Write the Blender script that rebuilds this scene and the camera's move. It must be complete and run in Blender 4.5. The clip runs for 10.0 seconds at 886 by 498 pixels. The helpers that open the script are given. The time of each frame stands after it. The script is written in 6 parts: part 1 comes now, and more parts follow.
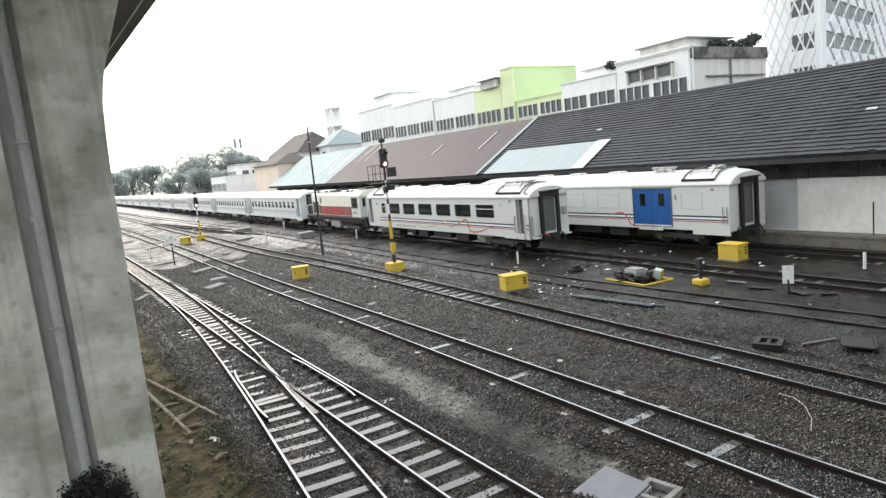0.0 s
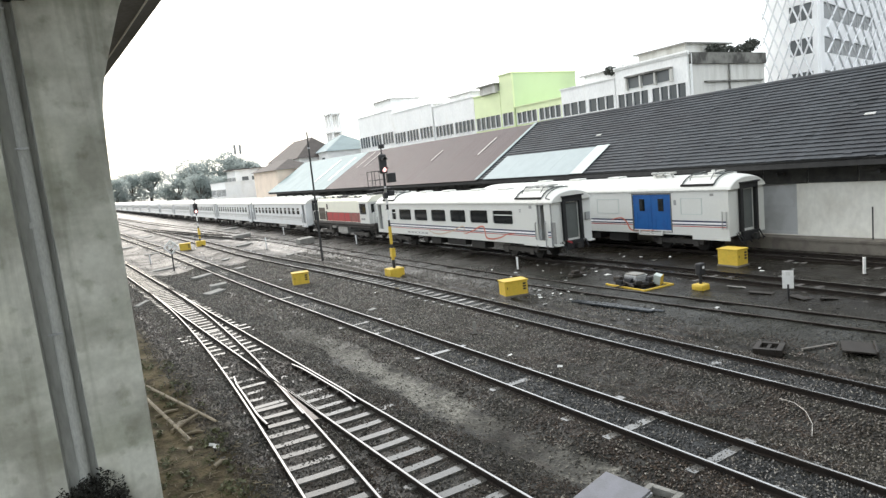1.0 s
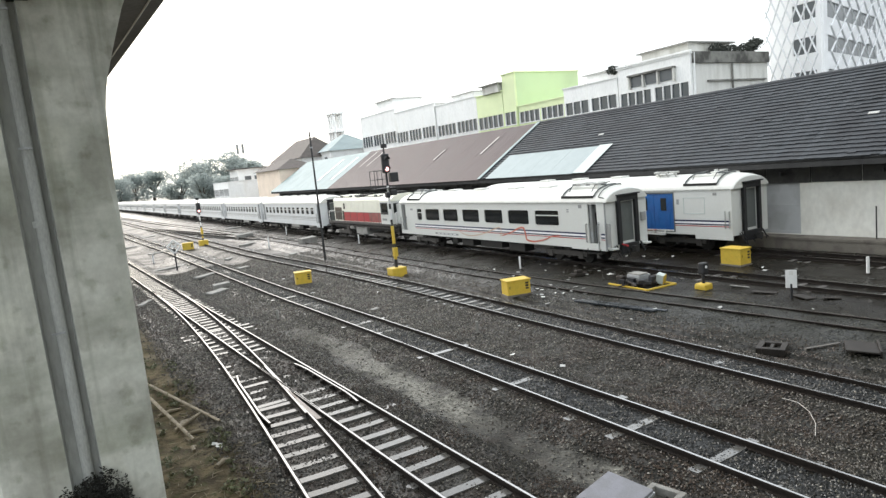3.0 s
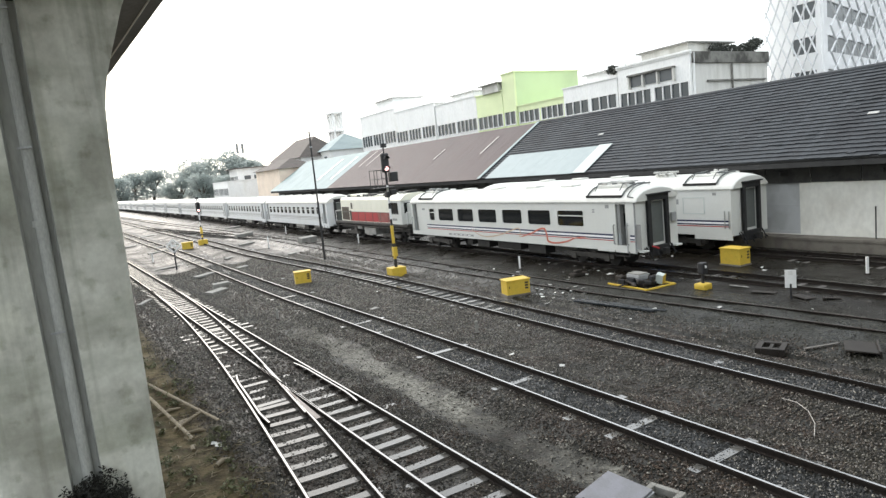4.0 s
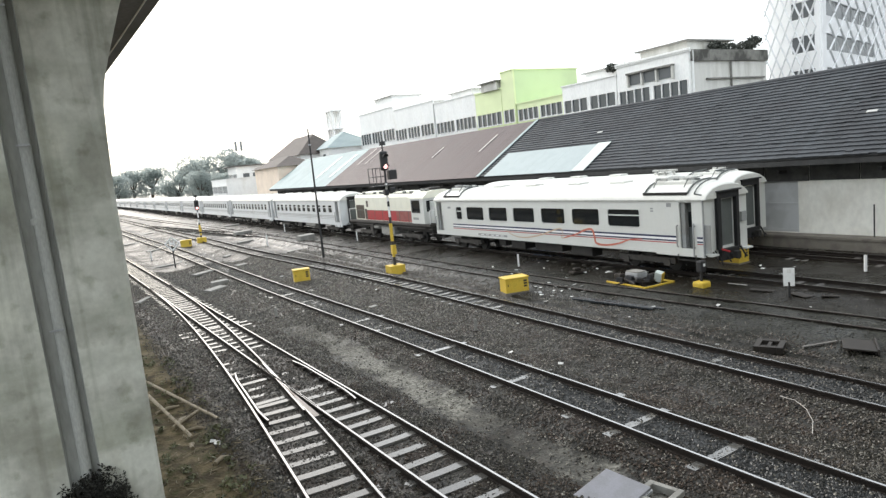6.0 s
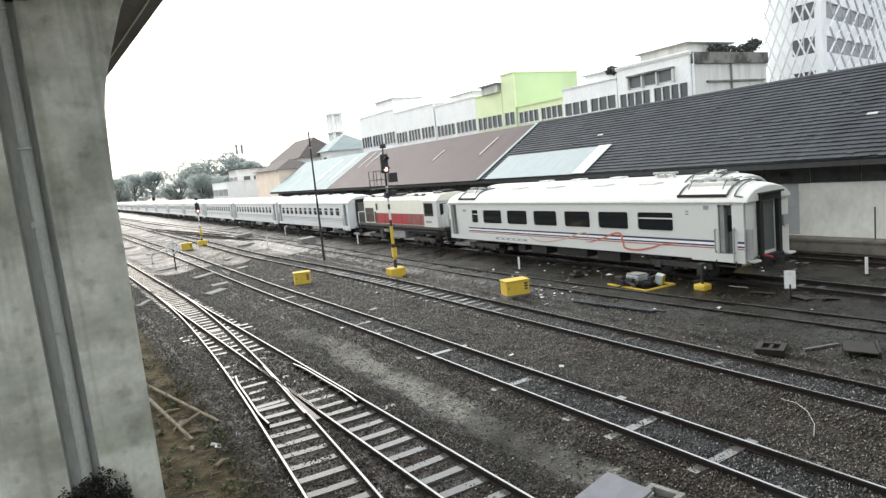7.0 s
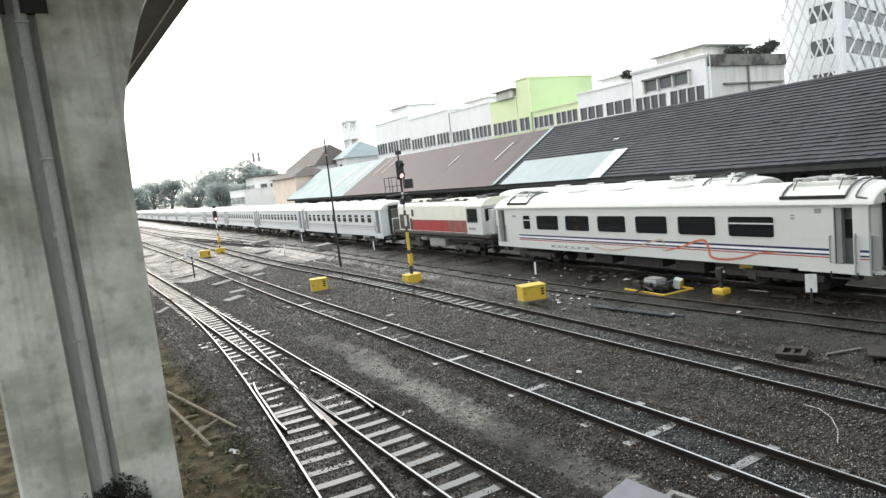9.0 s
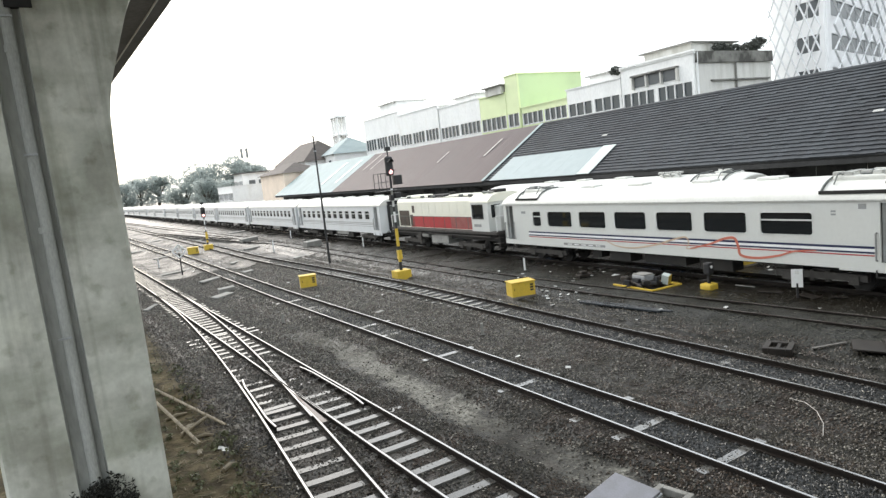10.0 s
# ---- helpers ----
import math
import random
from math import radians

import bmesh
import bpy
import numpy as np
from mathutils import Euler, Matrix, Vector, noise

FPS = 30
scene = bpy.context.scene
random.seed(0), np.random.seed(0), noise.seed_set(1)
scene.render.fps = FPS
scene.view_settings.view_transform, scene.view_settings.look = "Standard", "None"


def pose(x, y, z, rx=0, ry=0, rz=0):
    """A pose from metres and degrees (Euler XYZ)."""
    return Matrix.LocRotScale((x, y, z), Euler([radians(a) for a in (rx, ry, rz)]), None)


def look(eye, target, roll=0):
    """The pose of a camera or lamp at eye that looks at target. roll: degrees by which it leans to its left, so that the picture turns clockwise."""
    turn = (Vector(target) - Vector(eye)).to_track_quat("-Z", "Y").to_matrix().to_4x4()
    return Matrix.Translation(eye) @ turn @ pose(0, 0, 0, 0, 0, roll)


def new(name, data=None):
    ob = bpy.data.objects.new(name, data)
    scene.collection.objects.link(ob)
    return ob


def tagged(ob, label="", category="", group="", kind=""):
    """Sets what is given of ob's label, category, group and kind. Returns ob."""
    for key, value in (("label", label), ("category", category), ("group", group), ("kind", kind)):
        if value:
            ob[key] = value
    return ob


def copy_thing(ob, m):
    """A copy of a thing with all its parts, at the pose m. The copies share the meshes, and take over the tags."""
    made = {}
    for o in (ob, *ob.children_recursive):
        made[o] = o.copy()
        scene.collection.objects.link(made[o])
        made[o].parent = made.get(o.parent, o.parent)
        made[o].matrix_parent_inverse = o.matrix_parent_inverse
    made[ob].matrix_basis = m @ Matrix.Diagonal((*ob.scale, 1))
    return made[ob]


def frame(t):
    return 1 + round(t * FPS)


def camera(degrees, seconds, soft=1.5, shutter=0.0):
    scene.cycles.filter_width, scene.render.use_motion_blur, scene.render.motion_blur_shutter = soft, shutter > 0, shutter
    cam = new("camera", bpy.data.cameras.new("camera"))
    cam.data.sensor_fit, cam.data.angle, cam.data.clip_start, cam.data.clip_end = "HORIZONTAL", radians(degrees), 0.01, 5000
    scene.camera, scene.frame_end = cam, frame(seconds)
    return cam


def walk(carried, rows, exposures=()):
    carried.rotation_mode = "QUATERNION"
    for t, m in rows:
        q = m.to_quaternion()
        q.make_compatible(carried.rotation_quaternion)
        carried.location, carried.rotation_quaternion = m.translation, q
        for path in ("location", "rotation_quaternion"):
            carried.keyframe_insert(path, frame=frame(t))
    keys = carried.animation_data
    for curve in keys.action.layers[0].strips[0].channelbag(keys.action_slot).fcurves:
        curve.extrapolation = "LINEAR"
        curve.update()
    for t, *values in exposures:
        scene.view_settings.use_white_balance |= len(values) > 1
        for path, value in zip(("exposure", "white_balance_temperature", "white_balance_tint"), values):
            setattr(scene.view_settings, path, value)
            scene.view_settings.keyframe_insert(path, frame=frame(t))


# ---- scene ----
# ---------------------------------------------------------------- camera
cam = camera(69.04, 10.0, soft=1.4)
EYE = (0.0, 0.0, 5.33)


def view(yaw, pitch, roll):
    """Pose of the hand-held camera: yaw to the right of the track's direction, pitch down, lean."""
    a, b = radians(yaw), radians(pitch)
    ahead = Vector((math.sin(a) * math.cos(b), math.cos(a) * math.cos(b), -math.sin(b)))
    return look(EYE, Vector(EYE) + ahead, -roll)


PATH = [
    (0.0, 30.248, 7.82, 5.682), (0.5, 30.212, 7.62, 5.694), (1.0, 30.324, 7.328, 5.785), (1.5, 30.199, 7.213, 5.788),
    (2.0, 30.306, 7.279, 5.804), (2.5, 30.111, 7.352, 5.864), (4.0, 30.129, 7.391, 5.754), (4.5, 29.954, 7.639, 5.855),
    (5.0, 30.123, 7.772, 5.688), (6.5, 30.225, 7.446, 5.749), (7.0, 30.182, 7.333, 5.768), (7.5, 30.12, 7.208, 5.856),
    (8.0, 30.127, 7.119, 5.849), (8.5, 30.025, 7.076, 5.965), (9.0, 28.824, 6.675, 6.336), (9.5, 29.546, 7.187, 6.478),
    (10.0, 29.73, 7.117, 6.356)]
walk(cam, [(t, view(a, b, c)) for t, a, b, c in PATH])

# ---------------------------------------------------------------- light: bright overcast sky
world = bpy.data.worlds.new("overcast")
scene.world = world
world.use_nodes = True
nt = world.node_tree
nt.nodes.clear()
sky = nt.nodes.new("ShaderNodeTexSky")
sky.sky_type = "NISHITA"
sky.sun_disc = False
sky.sun_elevation, sky.sun_rotation = radians(32), radians(-6)
sky.dust_density = 4.0
bg_sky = nt.nodes.new("ShaderNodeBackground")
bg_sky.inputs["Strength"].default_value = 0.2
bg_cloud = nt.nodes.new("ShaderNodeBackground")
bg_cloud.inputs["Color"].default_value = (0.935, 0.985, 1.0, 1)
bg_cloud.inputs["Strength"].default_value = 1.65
mixs = nt.nodes.new("ShaderNodeMixShader")
mixs.inputs[0].default_value = 0.7
out = nt.nodes.new("ShaderNodeOutputWorld")
nt.links.new(sky.outputs[0], bg_sky.inputs["Color"])
nt.links.new(bg_sky.outputs[0], mixs.inputs[1])
nt.links.new(bg_cloud.outputs[0], mixs.inputs[2])
nt.links.new(mixs.outputs[0], out.inputs[0])
sun = new("sun", bpy.data.lights.new("sun", "SUN"))
sun.data.energy, sun.data.angle, sun.data.color = 1.0, radians(25), (0.99, 0.99, 0.98)
sun.matrix_world = look((0, 0, 50), (2.5, -20, 36))
scene.view_settings.exposure = 0.43


# ---------------------------------------------------------------- materials
def mat(name, color, rough=0.6, metal=0.0, var=0.25, scale=3.0, fine=40.0, bump=0.15, dist=0.01, second=None,
        stretch=(1, 1, 1), thresh=(0.45, 0.6), rvar=0.0, spec=0.5, random_obj=0.0, island=0.0):
    """Procedural surface: base colour varied at two scales, stains of a second colour, fine relief."""
    m = bpy.data.materials.new(name)
    m.use_nodes = True
    t = m.node_tree
    n, l = t.nodes, t.links
    bsdf = n["Principled BSDF"]
    bsdf.inputs["Roughness"].default_value = rough
    bsdf.inputs["Metallic"].default_value = metal
    bsdf.inputs["Specular IOR Level"].default_value = spec
    co = n.new("ShaderNodeTexCoord")
    mp = n.new("ShaderNodeMapping")
    mp.inputs["Scale"].default_value = stretch
    l.new(co.outputs["Object"], mp.inputs["Vector"])
    big = n.new("ShaderNodeTexNoise")
    big.inputs["Scale"].default_value, big.inputs["Detail"].default_value = scale, 6
    small = n.new("ShaderNodeTexNoise")
    small.inputs["Scale"].default_value, small.inputs["Detail"].default_value = fine, 4
    l.new(mp.outputs[0], big.inputs["Vector"])
    l.new(mp.outputs[0], small.inputs["Vector"])
    rgb = n.new("ShaderNodeRGB")
    rgb.outputs[0].default_value = (*color, 1)
    last = rgb.outputs[0]
    if second:
        ramp = n.new("ShaderNodeValToRGB")
        ramp.color_ramp.elements[0].position, ramp.color_ramp.elements[1].position = thresh
        l.new(big.outputs["Fac"], ramp.inputs[0])
        mx = n.new("ShaderNodeMix")
        mx.data_type = "RGBA"
        l.new(ramp.outputs[0], mx.inputs[0])
        l.new(last, mx.inputs[6])
        mx.inputs[7].default_value = (*second, 1)
        last = mx.outputs[2]
    for src, amount in ((big, var), (small, var * 0.8)):
        mr = n.new("ShaderNodeMapRange")
        mr.inputs[1].default_value, mr.inputs[2].default_value = 0.25, 0.75
        mr.inputs[3].default_value, mr.inputs[4].default_value = 1 - amount, 1 + amount
        l.new(src.outputs["Fac"], mr.inputs[0])
        mu = n.new("ShaderNodeMix")
        mu.data_type, mu.blend_type = "RGBA", "MULTIPLY"
        mu.inputs[0].default_value = 1.0
        l.new(last, mu.inputs[6])
        l.new(mr.outputs[0], mu.inputs[7])
        last = mu.outputs[2]
    for amount, socket in ((random_obj, "obj"), (island, "isl")):
        if amount:
            if socket == "obj":
                rnd = n.new("ShaderNodeObjectInfo").outputs["Random"]
            else:
                rnd = n.new("ShaderNodeNewGeometry").outputs["Random Per Island"]
            mr = n.new("ShaderNodeMapRange")
            mr.inputs[3].default_value, mr.inputs[4].default_value = 1 - amount, 1 + amount
            l.new(rnd, mr.inputs[0])
            mu = n.new("ShaderNodeMix")
            mu.data_type, mu.blend_type = "RGBA", "MULTIPLY"
            mu.inputs[0].default_value = 1.0
            l.new(last, mu.inputs[6])
            l.new(mr.outputs[0], mu.inputs[7])
            last = mu.outputs[2]
    l.new(last, bsdf.inputs["Base Color"])
    if rvar:
        mr = n.new("ShaderNodeMapRange")
        mr.inputs[1].default_value, mr.inputs[2].default_value = 0.35, 0.65
        mr.inputs[3].default_value, mr.inputs[4].default_value = max(0.03, rough - rvar), min(1, rough + rvar)
        l.new(big.outputs["Fac"], mr.inputs[0])
        l.new(mr.outputs[0], bsdf.inputs["Roughness"])
    if bump:
        bp = n.new("ShaderNodeBump")
        bp.inputs["Strength"].default_value, bp.inputs["Distance"].default_value = bump, dist
        l.new(small.outputs["Fac"], bp.inputs["Height"])
        l.new(bp.outputs[0], bsdf.inputs["Normal"])
    return m


def glow(name, color, strength):
    m = bpy.data.materials.new(name)
    m.use_nodes = True
    b = m.node_tree.nodes["Principled BSDF"]
    b.inputs["Base Color"].default_value = (*color, 1)
    b.inputs["Emission Color"].default_value = (*color, 1)
    b.inputs["Emission Strength"].default_value = strength
    return m


def glass(name, color, rough=0.08):
    m = bpy.data.materials.new(name)
    m.use_nodes = True
    b = m.node_tree.nodes["Principled BSDF"]
    b.inputs["Base Color"].default_value = (*color, 1)
    b.inputs["Roughness"].default_value = rough
    b.inputs["Specular IOR Level"].default_value = 0.5
    return m


def ground_material():
    """Wet dark ballast; brown soil by the viaduct, pale silt between the tracks."""
    m = bpy.data.materials.new("wet_ballast")
    m.use_nodes = True
    t = m.node_tree
    n, l = t.nodes, t.links
    bsdf = n["Principled BSDF"]
    co = n.new("ShaderNodeTexCoord")
    sep = n.new("ShaderNodeSeparateXYZ")
    l.new(co.outputs["Object"], sep.inputs[0])

    def noise_node(scale, detail=5):
        k = n.new("ShaderNodeTexNoise")
        k.inputs["Scale"].default_value, k.inputs["Detail"].default_value = scale, detail
        l.new(co.outputs["Object"], k.inputs["Vector"])
        return k

    def math_node(op, a, b=None, c=None):
        k = n.new("ShaderNodeMath")
        k.operation = op
        for i, v in enumerate((a, b, c)):
            if v is None:
                continue
            if isinstance(v, (int, float)):
                k.inputs[i].default_value = v
            else:
                l.new(v, k.inputs[i])
        return k.outputs[0]

    def ramp_node(v, lo, hi):
        k = n.new("ShaderNodeMapRange")
        k.interpolation_type = "SMOOTHSTEP"
        k.inputs[1].default_value, k.inputs[2].default_value = lo, hi
        l.new(v, k.inputs[0])
        return k.outputs[0]

    def mix(fac, a, b):
        k = n.new("ShaderNodeMix")
        k.data_type = "RGBA"
        l.new(fac, k.inputs[0])
        for i, v in ((6, a), (7, b)):
            if isinstance(v, tuple):
                k.inputs[i].default_value = (*v, 1)
            else:
                l.new(v, k.inputs[i])
        return k.outputs[2]

    cell = n.new("ShaderNodeTexVoronoi")
    cell.inputs["Scale"].default_value = 17
    l.new(co.outputs["Object"], cell.inputs["Vector"])
    big, mid, fine = noise_node(0.35), noise_node(2.2), noise_node(30)
    cells = n.new("ShaderNodeSeparateColor")
    l.new(cell.outputs["Color"], cells.inputs[0])
    stone = mix(cells.outputs[0], (0.003, 0.0028, 0.0022), (0.036, 0.0335, 0.0265))
    rusty = mix(ramp_node(mid.outputs["Fac"], 0.45, 0.7), stone, (0.025, 0.018, 0.014))
    wob = math_node("MULTIPLY_ADD", mid.outputs["Fac"], 1.6, -0.8)
    xw = math_node("ADD", sep.outputs[0], wob)
    # earth yard around the far tracks
    grit = ramp_node(fine.outputs["Fac"], 0.3, 0.7)
    yard = mix(ramp_node(xw, 18.6, 20.2), mix(cells.outputs[1], (0.006, 0.006, 0.0047), (0.036, 0.0356, 0.028)), mix(grit, (0.005, 0.0043, 0.0032), (0.022, 0.0187, 0.0136)))
    earth = mix(ramp_node(xw, 14.2, 16.5), rusty, yard)
    # newer blue-grey ballast between the rails of the two middle lines
    for cx in (9.08, 13.22):
        dd = math_node("ABSOLUTE", math_node("SUBTRACT", sep.outputs[0], cx))
        inner = math_node("SUBTRACT", 1.0, ramp_node(dd, 0.42, 0.6))
        earth = mix(inner, earth, mix(cells.outputs[1], (0.008, 0.0084, 0.0086), (0.044, 0.046, 0.047)))
    # wet ditch beside the silt
    dd = math_node("ABSOLUTE", math_node("SUBTRACT", xw, 7.75))
    earth = mix(math_node("SUBTRACT", 1.0, ramp_node(dd, 0.1, 0.45)), earth, (0.012, 0.0115, 0.009))
    # pale silt strip
    d = math_node("ABSOLUTE", math_node("SUBTRACT", xw, 7.12))
    band = math_node("SUBTRACT", 1.0, ramp_node(d, 0.15, 0.62))
    band = math_node("MULTIPLY", band, math_node("SUBTRACT", 1.0, ramp_node(sep.outputs[1], 15, 27)))
    band = math_node("MULTIPLY", band, ramp_node(big.outputs["Fac"], 0.28, 0.48))
    silt = mix(band, earth, mix(cells.outputs[2], (0.09, 0.087, 0.076), (0.25, 0.243, 0.215)))
    # brown soil beside the pier
    soilf = math_node("SUBTRACT", 1.0, ramp_node(xw, 1.9, 2.7))
    soil_col = mix(ramp_node(mid.outputs["Fac"], 0.35, 0.65), (0.045, 0.035, 0.02), (0.14, 0.112, 0.066))
    soil_col = mix(ramp_node(noise_node(6).outputs["Fac"], 0.52, 0.66), soil_col, (0.06, 0.058, 0.026))
    col = mix(soilf, silt, soil_col)
    # Sheen is put in by distance: specular rises with y to brighten the yard
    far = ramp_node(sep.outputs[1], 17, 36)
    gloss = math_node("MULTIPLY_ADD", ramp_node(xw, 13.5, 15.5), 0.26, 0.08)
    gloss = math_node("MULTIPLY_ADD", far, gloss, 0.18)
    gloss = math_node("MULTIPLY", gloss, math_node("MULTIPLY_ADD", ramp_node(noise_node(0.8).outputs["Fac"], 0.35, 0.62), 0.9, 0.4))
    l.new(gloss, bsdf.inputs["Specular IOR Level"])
    l.new(col, bsdf.inputs["Base Color"])
    wet = math_node("MULTIPLY_ADD", ramp_node(big.outputs["Fac"], 0.4, 0.6), -0.16, 0.56)
    wet = math_node("SUBTRACT", wet, math_node("MULTIPLY", ramp_node(xw, 14.0, 16.0), 0.18))
    wet = math_node("ADD", wet, math_node("MULTIPLY", math_node("MAXIMUM", soilf, band), 0.45))
    l.new(wet, bsdf.inputs["Roughness"])
    bp = n.new("ShaderNodeBump")
    bp.inputs["Strength"].default_value, bp.inputs["Distance"].default_value = 0.6, 0.03
    hgt = math_node("ADD", math_node("MULTIPLY", cell.outputs["Distance"], 1.0), math_node("MULTIPLY", fine.outputs["Fac"], 0.5))
    l.new(hgt, bp.inputs["Height"])
    l.new(bp.outputs[0], bsdf.inputs["Normal"])
    return m


def cast_concrete():
    """Cast concrete: blotches, horizontal pour bands and vertical rain streaks."""
    m = mat("weathered_concrete", (0.58, 0.59, 0.53), 0.8, var=0.1, scale=1.3, fine=14, bump=0.12, second=(0.37, 0.37, 0.325), stretch=(1, 1, 0.8), thresh=(0.44, 0.62))
    n, l = m.node_tree.nodes, m.node_tree.links
    bsdf = n["Principled BSDF"]
    last = bsdf.inputs["Base Color"].links[0].from_socket
    co = n.new("ShaderNodeTexCoord")
    for stretch, scale, lo, hi, tint in (((0.25, 0.25, 1.0), 1.1, 0.5, 0.68, (0.66, 0.67, 0.63)), ((3.0, 3.0, 0.16), 1.0, 0.52, 0.68, (0.66, 0.66, 0.63)),
                                         ((1.2, 1.2, 1.2), 2.6, 0.58, 0.7, (0.74, 0.74, 0.7)), ((1.0, 1.0, 0.5), 0.9, 0.55, 0.75, (1.22, 1.21, 1.16))):
        mp = n.new("ShaderNodeMapping")
        mp.inputs["Scale"].default_value = stretch
        l.new(co.outputs["Object"], mp.inputs["Vector"])
        k = n.new("ShaderNodeTexNoise")
        k.inputs["Scale"].default_value, k.inputs["Detail"].default_value = scale, 7
        l.new(mp.outputs[0], k.inputs["Vector"])
        r = n.new("ShaderNodeMapRange")
        r.inputs[1].default_value, r.inputs[2].default_value = lo, hi
        l.new(k.outputs["Fac"], r.inputs[0])
        mu = n.new("ShaderNodeMix")
        mu.data_type, mu.blend_type = "RGBA", "MULTIPLY"
        l.new(r.outputs[0], mu.inputs[0])
        l.new(last, mu.inputs[6])
        mu.inputs[7].default_value = (*tint, 1)
        last = mu.outputs[2]
    l.new(last, bsdf.inputs["Base Color"])
    return m


